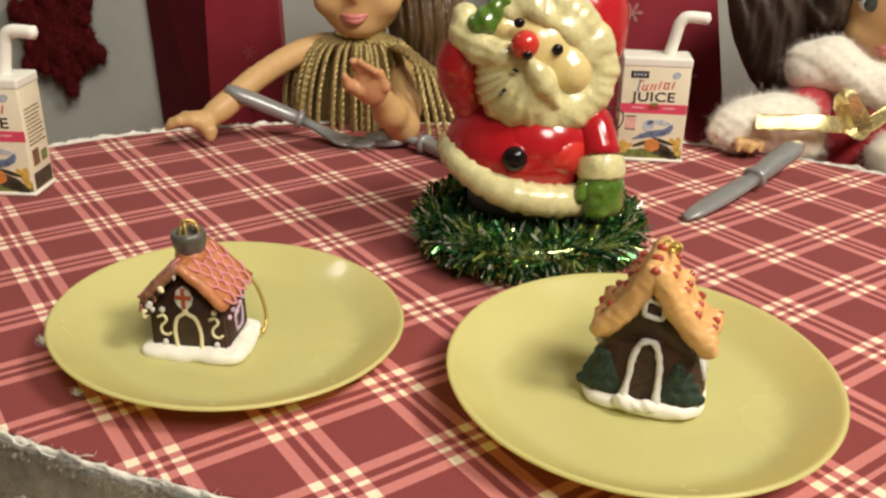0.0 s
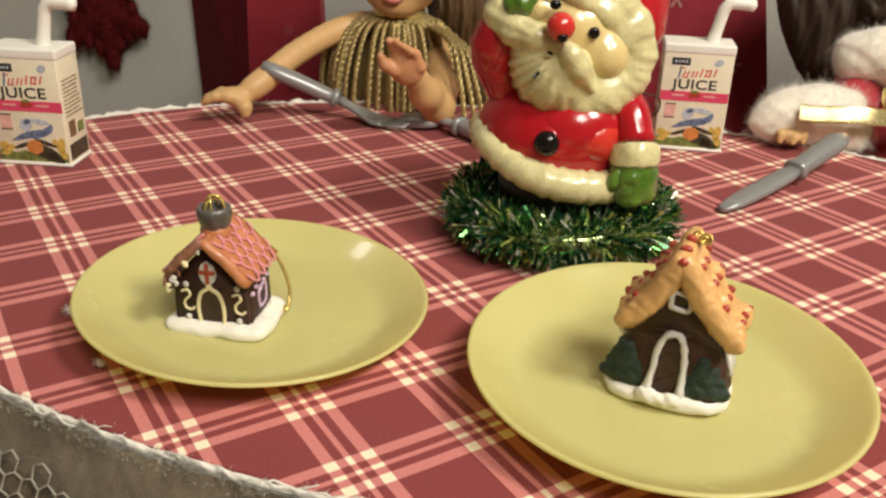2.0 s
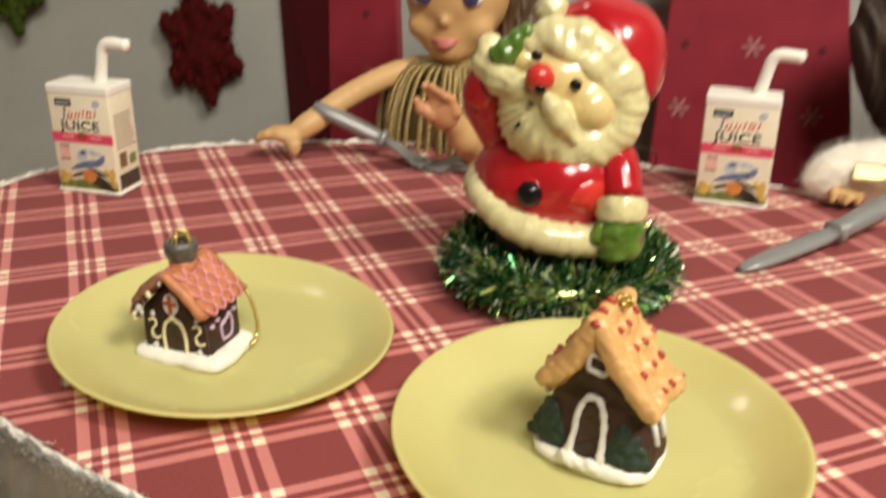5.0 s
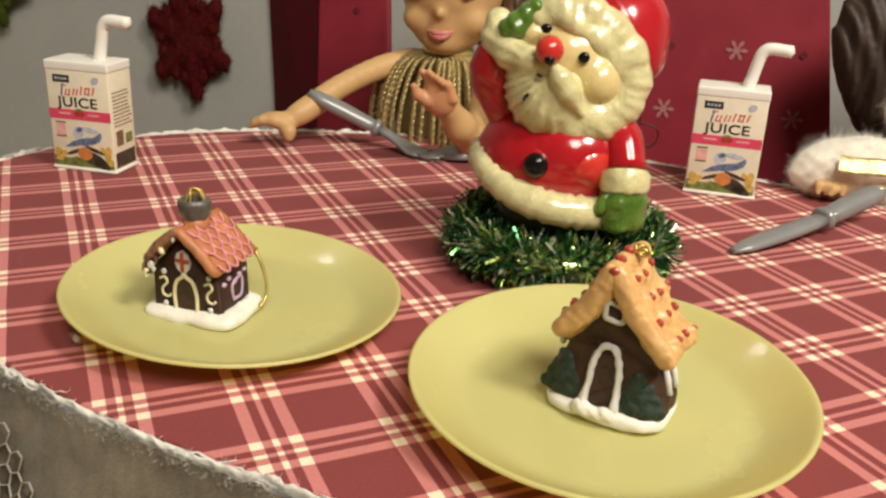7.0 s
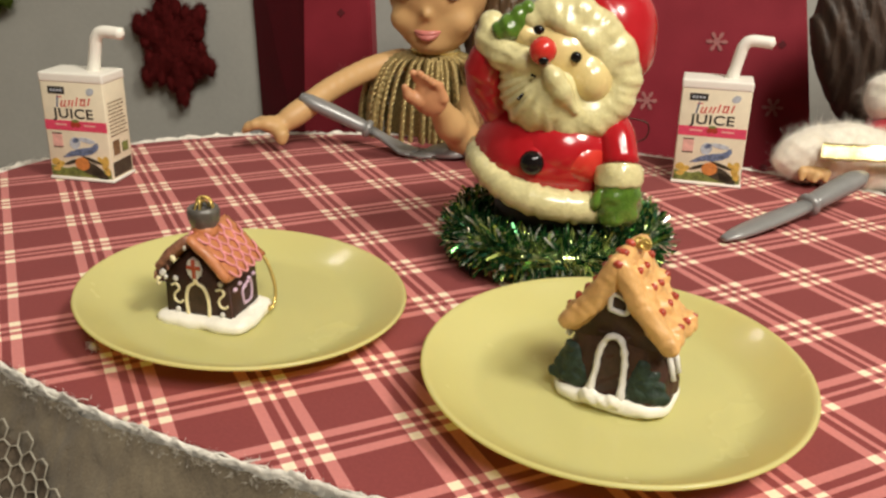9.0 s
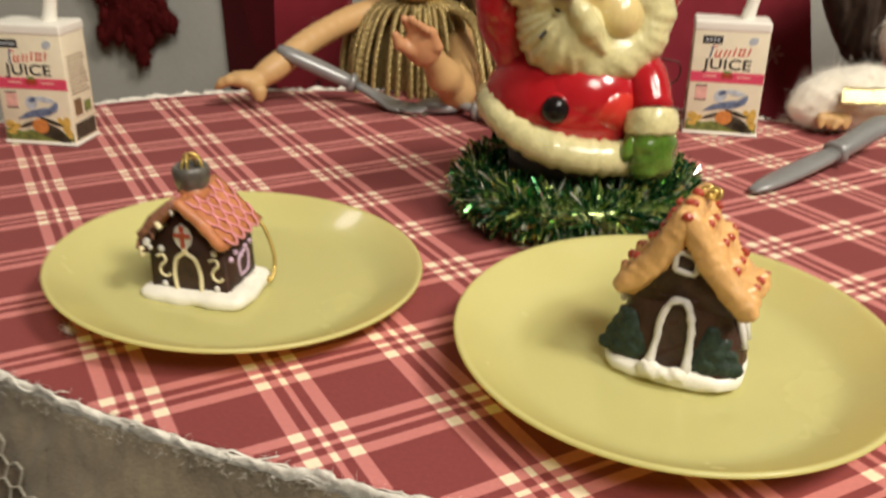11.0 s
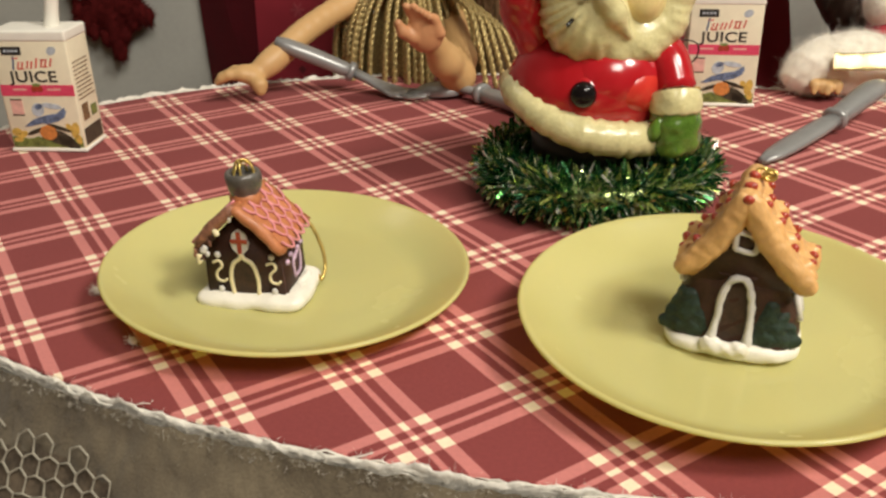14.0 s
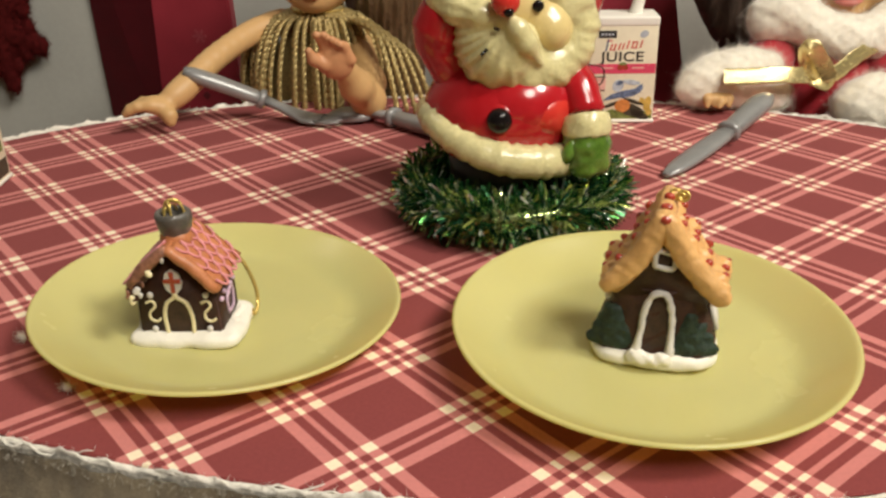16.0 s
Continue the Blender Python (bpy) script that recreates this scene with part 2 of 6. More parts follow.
M_VELVET = mat("red_velvet", (0.42, 0.008, 0.02), rough=0.75, var=0.25, scale=150, fine=1400, bump=0.3, sheen=0.35)
M_FELT = mat("red_snowflake_paper", (0.275, 0.02, 0.035), rough=0.5, var=0.12, scale=45, fine=900, bump=0.2)
# the chair's red paper darkened to stand for its shaded side
M_SHADEDFELT = mat("shaded_red_paper", (0.1, 0.006, 0.012), spec=0.2, rough=0.7, var=0.15, scale=45, fine=900, bump=0.2)
M_FLAKE = mat("faded_snowflake_print", (0.42, 0.165, 0.155), rough=0.6, var=0.2, scale=300)
M_DOT = mat("dark_dot_print", (0.12, 0.01, 0.016), rough=0.6, var=0.2)
M_FAINT = mat("faint_snowflake_print", (0.34, 0.05, 0.065), rough=0.6, var=0.25, scale=300)
M_GARNET = mat("dark_red_chenille", (0.085, 0.008, 0.008), rough=0.9, var=0.3, scale=300, bump=0.6, spec=0.08)
M_GREENCHEN = mat("green_chenille", (0.06, 0.085, 0.012), rough=0.9, var=0.3, scale=300, bump=0.6, spec=0.08)
M_WIRE = mat("dark_wire", (0.05, 0.035, 0.025), rough=0.4, metal=0.8, var=0.1)


def tinsel_material():
    m = mat("green_tinsel_foil", (0.03, 0.12, 0.03), rough=0.16, metal=0.75, var=0.3, scale=300, bump=0.1)
    nt = m.node_tree
    g = nt.nodes.new("ShaderNodeNewGeometry")
    ramp = nt.nodes.new("ShaderNodeValToRGB")
    ramp.color_ramp.interpolation = "CONSTANT"
    e = ramp.color_ramp.elements
    e[0].position, e[0].color = 0.0, (0.022, 0.1, 0.035, 1)
    e[1].position, e[1].color = 0.36, (0.07, 0.24, 0.06, 1)
    # the palest strands are glints on the foil put into its colour
    for p, c in ((0.62, (0.5, 0.6, 0.16, 1)), (0.76, (0.05, 0.22, 0.12, 1)), (0.83, (0.66, 0.76, 0.34, 1)), (0.89, (0.97, 0.98, 0.86, 1))):
        e.new(p).color = c
    nt.links.new(g.outputs["Random Per Island"], ramp.inputs["Fac"])
    nt.links.new(ramp.outputs["Color"], nt.nodes["Principled BSDF"].inputs["Base Color"])
    return m


M_TINSEL = tinsel_material()


# ---- builders ----
def obj(name, bm, mats, parent=None, label="", smooth=True):
    me = bpy.data.meshes.new(name)
    bmesh.ops.recalc_face_normals(bm, faces=bm.faces[:]) if len(bm.faces) < 6000 else None
    bm.to_mesh(me)
    bm.free()
    for m in mats if isinstance(mats, (list, tuple)) else [mats]:
        me.materials.append(m)
    if smooth:
        me.shade_smooth()
    ob = new(name, me)
    if parent:
        ob.parent = parent
    if label:
        ob["label"] = label
    return ob


def part(name, bm, material, parent, label="", smooth=True):
    return obj(name, bm, material, parent, label, smooth)


def empty(name, m, label, category, group=""):
    e = new(name)
    e.empty_display_size = 0.01
    e.matrix_basis = m
    return tagged(e, label, category, group)


def rough_up(verts, amp, freq, seed=0.0):
    for v in verts:
        n = v.normal if v.normal.length > 0.1 else v.co.normalized()
        v.co = v.co + n * amp * noise.noise(v.co * freq + Vector((seed, seed * 0.7, -seed)))


def ball(bm, c, r, mi=0, rot=(0, 0, 0), seg=28, rings=18, amp=0.0, freq=200.0, seed=0.0):
    r = (r, r, r) if isinstance(r, (int, float)) else r
    m = Matrix.LocRotScale(Vector(c), Euler([radians(a) for a in rot]), Vector(r))
    res = bmesh.ops.create_uvsphere(bm, u_segments=seg, v_segments=rings, radius=1.0, matrix=m)
    vs = res["verts"]
    faces = {f for v in vs for f in v.link_faces}
    for f in faces:
        f.material_index = mi
        f.smooth = True
    if amp:
        for f in faces:
            f.normal_update()
        for v in vs:
            v.normal_update()
        rough_up(vs, amp, freq, seed)
    return vs


def tube(bm, pts, radii, mi=0, seg=10, flat=1.0, cap=True):
    """A tube along points; flat squeezes its section across the second axis."""
    pts = [Vector(p) for p in pts]
    n = len(pts)
    radii = [radii] * n if isinstance(radii, (int, float)) else radii
    up = Vector((0.013, 0.021, 1.0))
    rings = []
    last = None
    for i, p in enumerate(pts):
        d = (pts[min(i + 1, n - 1)] - pts[max(i - 1, 0)]).normalized()
        if last is None:
            a = d.cross(up)
            if a.length < 0.15:
                a = d.cross(Vector((1, 0.1, 0)))
        else:
            a = last - d * last.dot(d)
        a.normalize()
        last = a
        b = d.cross(a)
        rings.append([bm.verts.new(p + (a * math.cos(t) + b * math.sin(t) * flat) * radii[i])
                      for t in (2 * math.pi * k / seg for k in range(seg))])
    for r0, r1 in zip(rings, rings[1:]):
        for k in range(seg):
            f = bm.faces.new((r0[k], r0[(k + 1) % seg], r1[(k + 1) % seg], r1[k]))
            f.material_index, f.smooth = mi, True
    if cap:
        for ring, p in ((rings[0], pts[0]), (rings[-1], pts[-1])):
            d = p - (pts[1] if ring is rings[0] else pts[-2])
            tip = bm.verts.new(p + d.normalized() * (radii[0] if ring is rings[0] else radii[-1]) * 0.45)
            for k in range(seg):
                f = bm.faces.new((ring[k], ring[(k + 1) % seg], tip))
                f.material_index, f.smooth = mi, True
    return [v for r in rings for v in r]


def curve_pts(ctrl, n=16):
    """Catmull-Rom through control points."""
    c = [Vector(p) for p in ctrl]
    c = [c[0] * 2 - c[1]] + c + [c[-1] * 2 - c[-2]]
    out = []
    for i in range(1, len(c) - 2):
        for k in range(n):
            t = k / n
            p0, p1, p2, p3 = c[i - 1:i + 3]
            out.append(0.5 * ((2 * p1) + (p2 - p0) * t + (2 * p0 - 5 * p1 + 4 * p2 - p3) * t * t + (3 * p1 - p0 - 3 * p2 + p3) * t ** 3))
    out.append(c[-2])
    return out


def prism(bm, poly, y0, y1, mi=0, m=None):
    """A polygon in x, z pushed from y0 to y1."""
    m = m or Matrix()
    a = [bm.verts.new(m @ Vector((x, y0, z))) for x, z in poly]
    b = [bm.verts.new(m @ Vector((x, y1, z))) for x, z in poly]
    n = len(poly)
    fs = [bm.faces.new(a), bm.faces.new(b[::-1])]
    fs += [bm.faces.new((a[k], b[k], b[(k + 1) % n], a[(k + 1) % n])) for k in range(n)]
    for f in fs:
        f.material_index = mi
    return a + b


def box(bm, c, s, mi=0, bevel=0.0, seg=2, m=None):
    res = bmesh.ops.create_cube(bm, size=1.0, matrix=(m or Matrix()) @ Matrix.LocRotScale(Vector(c), None, Vector(s)))
    vs = res["verts"]
    for f in {f for v in vs for f in v.link_faces}:
        f.material_index = mi
    if bevel:
        es = list({e for v in vs for e in v.link_edges})
        bmesh.ops.bevel(bm, geom=es, offset=bevel, segments=seg, affect="EDGES", profile=0.6)
    return vs


def lathe(bm, prof, seg=96, mi=0, wob=0.0):
    rings = []
    for r, z in prof:
        if r < 1e-6:
            rings.append([bm.verts.new((0, 0, z))])
        else:
            rings.append([bm.verts.new((r * math.cos(t), r * math.sin(t), z + wob * math.sin(2 * t + 0.6) * r / prof[-1][0] if wob else z))
                          for t in (2 * math.pi * k / seg for k in range(seg))])
    for a, b in zip(rings, rings[1:]):
        for k in range(seg):
            q = (k + 1) % seg
            if len(a) == 1:
                f = bm.faces.new((a[0], b[k], b[q]))
            elif len(b) == 1:
                f = bm.faces.new((a[k], b[0], a[q]))
            else:
                f = bm.faces.new((a[k], b[k], b[q], a[q]))
            f.material_index, f.smooth = mi, True


def sculpt(bm, forms, mi, h=0.0006, k=0.0025, warp=None):
    """One skin round blended forms: ("e", centre, radii, turn) is an ellipsoid, ("c", a, b, ra, rb) a tapering rod."""
    lows, highs = [], []
    for f in forms:
        if f[0] == "e":
            R = max(f[2])
            lows.append(np.array(f[1]) - R)
            highs.append(np.array(f[1]) + R)
        else:
            R = max(f[3], f[4])
            lows.append(np.minimum(f[1], f[2]) - R)
            highs.append(np.maximum(f[1], f[2]) + R)
    lo = np.min(lows, 0) - 3 * h - k * 0.5
    n = np.ceil((np.max(highs, 0) + 3 * h + k * 0.5 - lo) / h).astype(int) + 1
    F = np.full(n, 1.0)
    for f, l, u in zip(forms, lows, highs):
        i0 = np.maximum(((l - lo - k - 2 * h) / h).astype(int), 0)
        i1 = np.minimum(((u - lo + k + 2 * h) / h).astype(int) + 2, n)
        ax = [lo[j] + h * np.arange(i0[j], i1[j]) for j in range(3)]
        X, Y, Z = ax[0][:, None, None], ax[1][None, :, None], ax[2][None, None, :]
        if f[0] == "e":
            m = np.array(Euler([radians(q) for q in (f[3] if len(f) > 3 else (0, 0, 0))]).to_matrix().transposed())
            x, y, z = X - f[1][0], Y - f[1][1], Z - f[1][2]
            q = [m[j, 0] * x + m[j, 1] * y + m[j, 2] * z for j in range(3)]
            k0 = np.sqrt(sum((q[j] / f[2][j]) ** 2 for j in range(3)))
            k1 = np.sqrt(sum((q[j] / f[2][j] ** 2) ** 2 for j in range(3))) + 1e-9
            d = k0 * (k0 - 1) / k1
        else:
            A, B = np.array(f[1]), np.array(f[2])
            ba = B - A
            t = np.clip(((X - A[0]) * ba[0] + (Y - A[1]) * ba[1] + (Z - A[2]) * ba[2]) / (ba @ ba), 0, 1)
            d = np.sqrt((X - A[0] - t * ba[0]) ** 2 + (Y - A[1] - t * ba[1]) ** 2 + (Z - A[2] - t * ba[2]) ** 2) - (f[3] + t * (f[4] - f[3]))
        S = F[i0[0]:i1[0], i0[1]:i1[1], i0[2]:i1[2]]
        S[:] = np.minimum(S, d) - np.maximum(k - np.abs(S - d), 0) ** 2 / (4 * k)
    if warp:
        ax = [lo[j] + h * np.arange(n[j]) for j in range(3)]
        F = F + warp(ax[0][:, None, None], ax[1][None, :, None], ax[2][None, None, :])
    F[0], F[-1], F[:, 0], F[:, -1], F[:, :, 0], F[:, :, -1] = 1, 1, 1, 1, 1, 1
    corner = [(a, b, c) for a in (0, 1) for b in (0, 1) for c in (0, 1)]
    V = np.stack([F[a:n[0] - 1 + a, b:n[1] - 1 + b, c:n[2] - 1 + c] for a, b, c in corner])
    neg = V < 0
    hit = neg.any(0) & ~neg.all(0)
    cells = np.argwhere(hit)
    vals = V[:, hit]
    acc, cnt = np.zeros((len(cells), 3)), np.zeros((len(cells), 1))
    for i in range(8):
        for j in range(i + 1, 8):
            ca, cb = np.array(corner[i]), np.array(corner[j])
            if np.abs(ca - cb).sum() != 1:
                continue
            va, vb = vals[i], vals[j]
            c = ((va < 0) != (vb < 0))[:, None]
            t = np.where(c[:, 0], va / np.where(va == vb, 1, va - vb), 0)[:, None]
            acc += np.where(c, ca + t * (cb - ca), 0)
            cnt += c
    P = lo + h * (cells + acc / cnt)
    idx = -np.ones(hit.shape, int)
    idx[hit] = np.arange(len(cells))
    quads = []
    for axis in range(3):
        b, c = (axis + 1) % 3, (axis + 2) % 3
        s0 = [slice(1, m - 1) for m in n]
        s1 = list(s0)
        s0[axis], s1[axis] = slice(0, n[axis] - 1), slice(1, n[axis])
        fa, fb = F[tuple(s0)] < 0, F[tuple(s1)] < 0
        e = np.argwhere(fa != fb)
        flip = fa[fa != fb]
        off = np.array([1, 1, 1])
        off[axis] = 0
        e = e + off
        eb, ec = np.eye(3, dtype=int)[b], np.eye(3, dtype=int)[c]
        q = np.stack([idx[tuple(v.T)] for v in (e, e - eb, e - eb - ec, e - ec)], 1)
        q[~flip] = q[~flip][:, ::-1]
        quads.append(q)
    quads = np.concatenate(quads)
    me = bpy.data.meshes.new("skin")
    me.from_pydata(P.tolist(), [], quads.tolist())
    me.polygons.foreach_set("material_index", [mi] * len(quads))
    me.polygons.foreach_set("use_smooth", [True] * len(quads))
    bm.from_mesh(me)
    N = np.zeros((len(P), 3))
    me.vertex_normals.foreach_get("vector", flat := np.zeros(len(P) * 3, dtype=np.float32))
    N = flat.reshape(-1, 3).astype(float)
    bpy.data.meshes.remove(me)
    return P, N


def rods(pts, radii):
    """A chain of tapering rods."""
    return [("c", a, b, ra, rb) for a, b, ra, rb in zip(pts, pts[1:], radii, radii[1:])]


def tufts(bm, vs_list, n, length, width, mi, droop=0.0, seed=1, spread=0.6):
    """Short tapering hairs standing out of given points and normals."""
    rng = np.random.default_rng(seed)
    if isinstance(vs_list, tuple):
        P, N = vs_list
    else:
        P = np.array([tuple(p) for p, _ in vs_list])
        N = np.array([tuple(q) for _, q in vs_list])
    pick = rng.integers(0, len(P), n)

    def unit(a):
        return a / (np.linalg.norm(a, axis=1, keepdims=True) + 1e-9)

    d = unit(N[pick] + rng.normal(0, spread, (n, 3)) - np.array((0, 0, droop)))
    s = unit(np.cross(d, rng.normal(0, 1, (n, 3)))) * width
    q = unit(np.cross(d, s)) * width
    L = length * (0.5 + rng.random((n, 1)))
    base = P[pick] + rng.normal(0, 1, (n, 3)) * length * 0.2
    mid = base + d * L * 0.6
    tip = base + d * L + (rng.normal(0, 1, (n, 3)) - np.array((0, 0, droop))) * L * 0.28
    verts = np.stack([base + s, base - s * 0.5 + q, base - s * 0.5 - q, mid + s * 0.6, mid - s * 0.3 + q * 0.6, mid - s * 0.3 - q * 0.6, tip], 1).reshape(-1, 3)
    shape = [(0, 1, 4, 3), (1, 2, 5, 4), (2, 0, 3, 5), (3, 4, 6), (4, 5, 6), (5, 3, 6)]
    faces = [tuple(7 * k + j for j in f) for k in range(n) for f in shape]
    me = bpy.data.meshes.new("hairs")
    me.from_pydata(verts.tolist(), [], faces)
    me.polygons.foreach_set("material_index", [mi] * len(faces))
    bm.from_mesh(me)
    bpy.data.meshes.remove(me)


def skin_points(vs):
    for v in vs:
        v.normal_update()
    return [(v.co.copy(), v.normal.copy()) for v in vs]


# ---- setting ----
def slab(name, c, s, material, label, category):
    bm = bmesh.new()
    box(bm, (0, 0, 0), s)
    o = obj(name, bm, material, smooth=False)
    o.location = c
    return tagged(o, label, category, kind="structure")


FLOOR_Z, WALL_Y = -0.16, 0.682
slab("floor", (0, -0.5, FLOOR_Z - 0.02), (3.4, 2.5, 0.04), M_FLOOR, "brown wooden floor under the doll furniture", "floor")
slab("wall_north", (0, WALL_Y + 0.03, 0.72), (3.4, 0.06, 1.84), M_WALL, "plain grey plaster wall behind the doll chairs", "wall")
slab("wall_south", (0, -1.73, 0.72), (3.4, 0.06, 1.84), M_ROOM, "plain painted wall behind the viewer", "wall")
slab("wall_west", (-1.73, -0.5, 0.72), (0.06, 2.5, 1.84), M_ROOM, "plain painted side wall", "wall")
slab("wall_east", (1.73, -0.5, 0.72), (0.06, 2.5, 1.84), M_ROOM, "plain painted side wall", "wall")
slab("ceiling", (0, -0.5, 1.66), (3.4, 2.5, 0.04), M_ROOM, "plain painted ceiling", "ceiling")

# ---- oval table ----
TC, TA, TB = Vector((0.0442, 0.355, 0)), 0.2625, 0.1615
TX, TY = Vector((0.9856, -0.169, 0)), Vector((0.169, 0.9856, 0))


def rim(t, k=1.0, z=0.0):
    return TC + TX * (TA * k * math.cos(t)) + TY * (TB * k * math.sin(t)) + Vector((0, 0, z))


def oval_disc(k, z0, z1, seg=160, bevel=0.0006):
    bm = bmesh.new()
    loops = []
    for kk, z in ((k - bevel * 4, z0), (k, z0 + bevel), (k, z1 - bevel), (k - bevel * 4, z1)):
        loops.append([bm.verts.new(rim(2 * math.pi * i / seg, kk, z)) for i in range(seg)])
    for a, b in zip(loops, loops[1:]):
        for i in range(seg):
            bm.faces.new((a[i], a[(i + 1) % seg], b[(i + 1) % seg], b[i]))
    bm.faces.new(loops[0][::-1])
    bm.faces.new(loops[-1])
    return bm


table = empty("doll_table", Matrix(), "oval wooden doll table hidden under a checked cloth", "table")
part("tabletop", oval_disc(0.985, -0.012, -0.0016), M_WOOD, table, smooth=False)
for ang in (0.7, 2.44, 3.84, 5.58):
    bm = bmesh.new()
    p = rim(ang, 0.72)
    tube(bm, [(p.x, p.y, FLOOR_Z + 0.004), (p.x, p.y, -0.08), (p.x, p.y, -0.013)], [0.007, 0.009, 0.011], seg=14)
    part("leg", bm, M_WOOD, table)

cloth = empty("tablecloth", Matrix(), "red and cream plaid cotton cloth with a frayed white edging", "tablecloth")
part("checked_cloth", oval_disc(1.0, -0.0014, 0.0), M_CLOTH, cloth, smooth=False)

# frayed white edging round the rim
bm = bmesh.new()
rnd = random.Random(5)
SEG = 520
pts_edge, rad_edge = [], []
for i in range(SEG + 1):
    t = 2 * math.pi * i / SEG
    c = Vector((math.cos(t) * 14, math.sin(t) * 14, 0))
    w = noise.noise(c * 1.6) * 0.5 + noise.noise(c * 4.0) * 0.5
    pts_edge.append(rim(t, 1.006 + 0.004 * w, -0.0010 + 0.0009 * noise.noise(c * 3.1 + Vector((9, 0, 0)))))
    rad_edge.append(0.0006 + 0.0004 * noise.noise(c * 5.3 + Vector((0, 5, 0))) + 0.0005 * rnd.random())
vs = tube(bm, pts_edge, rad_edge, seg=9, cap=False)
base = skin_points(vs)
for i in range(260):
    t0, span = rnd.random() * 2 * math.pi, rnd.uniform(0.02, 0.13)
    k0, z0 = rnd.uniform(1.0, 1.014), rnd.uniform(-0.0042, 0.0002)
    ph = rnd.random() * 50
    strand = []
    for j in range(13):
        t = t0 + span * j / 12
        w = Vector((ph + j * 0.35, ph, 0))
        strand.append(rim(t, k0 + 0.011 * noise.noise(w), min(z0 + 0.0034 * noise.noise(w + Vector((0, 9, 0))), 0.0010)))
    r = rnd.uniform(0.00012, 0.00042)
    vs = tube(bm, strand, [r * (0.5 + 0.9 * math.sin(math.pi * (j + 0.5) / 13)) for j in range(13)], seg=6, flat=0.6)
    base += skin_points(vs[::3])
# uneven frill of cloth standing up along the rim
N = 1100
for side in (0, 1):
    loops = []
    for j in range(6):
        u = j / 5
        ring = []
        for i in range(N):
            t = 2 * math.pi * i / N
            c = Vector((math.cos(t) * 20, math.sin(t) * 12, 0))
            top = 0.0006 + 0.0020 * noise.noise(c * 1.3) + 0.0013 * noise.noise(c * 4.5 + Vector((3, 0, 0))) + 0.0006 * noise.noise(c * 16)
            z = -0.0065 + (top + 0.0065) * u
            out = 1.004 + 0.007 * u + 0.008 * u * noise.noise(c * 2.2 + Vector((0, 0, 5 + u))) + 0.003 * noise.noise(c * 7 + Vector((0, 0, 2 * u)))
            ring.append(bm.verts.new(rim(t, max(out, 1.001) + (0.0016 if side else 0), z)))
        loops.append(ring)
    for a, b in zip(loops, loops[1:]):
        for i in range(N):
            bm.faces.new((a[i], a[(i + 1) % N], b[(i + 1) % N], b[i]))
    if side == 0:
        inner = loops
    else:
        for a, b in ((inner[-1], loops[-1]), (inner[0], loops[0])):
            for i in range(N):
                bm.faces.new((a[i], a[(i + 1) % N], b[(i + 1) % N], b[i]))
        base += [(v.co.copy(), Vector((v.co.x - TC.x, v.co.y - TC.y, 0.12)).normalized()) for v in loops[-1] + loops[-2]]
tufts(bm, base, 16000, 0.0014, 0.00006, 0, seed=3, spread=1.0)
bmesh.ops.recalc_face_normals(bm, faces=bm.faces[:])
part("frayed_edging", bm, M_TRIM, cloth, "frayed off-white cotton edging")

# hanging skirt
skirt = empty("table_skirt", Matrix(), "grey lace table skirt hanging below the cloth's edge", "table skirt")
SKIRT_N = 1300


def skirt_at(t, z, lift=0.0):
    """A point of the skirt: it flares outwards under the cloth's edge in soft folds."""
    out = (TX * (math.cos(t) / TA) + TY * (math.sin(t) / TB)).normalized()
    fold = 0.0022 * math.sin(t * 37 + 2.2 * math.sin(t * 5)) * min(1, -z / 0.03)
    flare = 0.52 * min(-z, 0.045) + 0.16 * max(0, -z - 0.045)
    return rim(t, 1.0, z) + out * (0.0026 + flare + fold + lift)


bm = bmesh.new()
rows_z = [-0.001, -0.002, -0.0032, -0.0046, -0.0062, -0.008, -0.010, -0.0122, -0.0146, -0.0172, -0.020, -0.023, -0.0265, -0.0305, -0.036, -0.044, -0.06, -0.085, -0.115, -0.152]
loops = []
for z in rows_z:
    ring = []
    for i in range(SKIRT_N):
        t = 2 * math.pi * i / SKIRT_N
        p = skirt_at(t, z)
        felt = 0.0010 * noise.noise(p * 120) + 0.0007 * noise.noise(p * 330 + Vector((4, 0, 0))) + 0.0003 * noise.noise(p * 900)
        top = 0.0012 * noise.noise(p * 210 + Vector((0, 7, 0))) * max(0, 1 + z / 0.005)
        ring.append(bm.verts.new(skirt_at(t, z + top, felt)))
    loops.append(ring)
for a, b in zip(loops, loops[1:]):
    for i in range(SKIRT_N):
        bm.faces.new((a[i], a[(i + 1) % SKIRT_N], b[(i + 1) % SKIRT_N], b[i]))
bm.normal_update()
fuzz = [(v.co.copy(), v.normal.copy()) for ring in loops[:9] for v in ring]
tufts(bm, fuzz, 9000, 0.0015, 0.00006, 0, seed=12, spread=0.9)
part("hanging_cloth", bm, M_SKIRT, skirt)


# worn hexagonal net over a dark brown sheet, fraying out along the front
CELL, ARC = 0.0054, 4.02


def net_here(t, z):
    """How surely the net shows at a place: it thins out towards the rim and along the edge."""
    wave = 0.0035 * noise.noise(Vector((t * 30, 1.7, 0))) + 0.0022 * noise.noise(Vector((t * 95, z * 600, 4)))
    return -0.0125 - z + wave - 0.16 * max(0, t - 4.345) ** 1.15


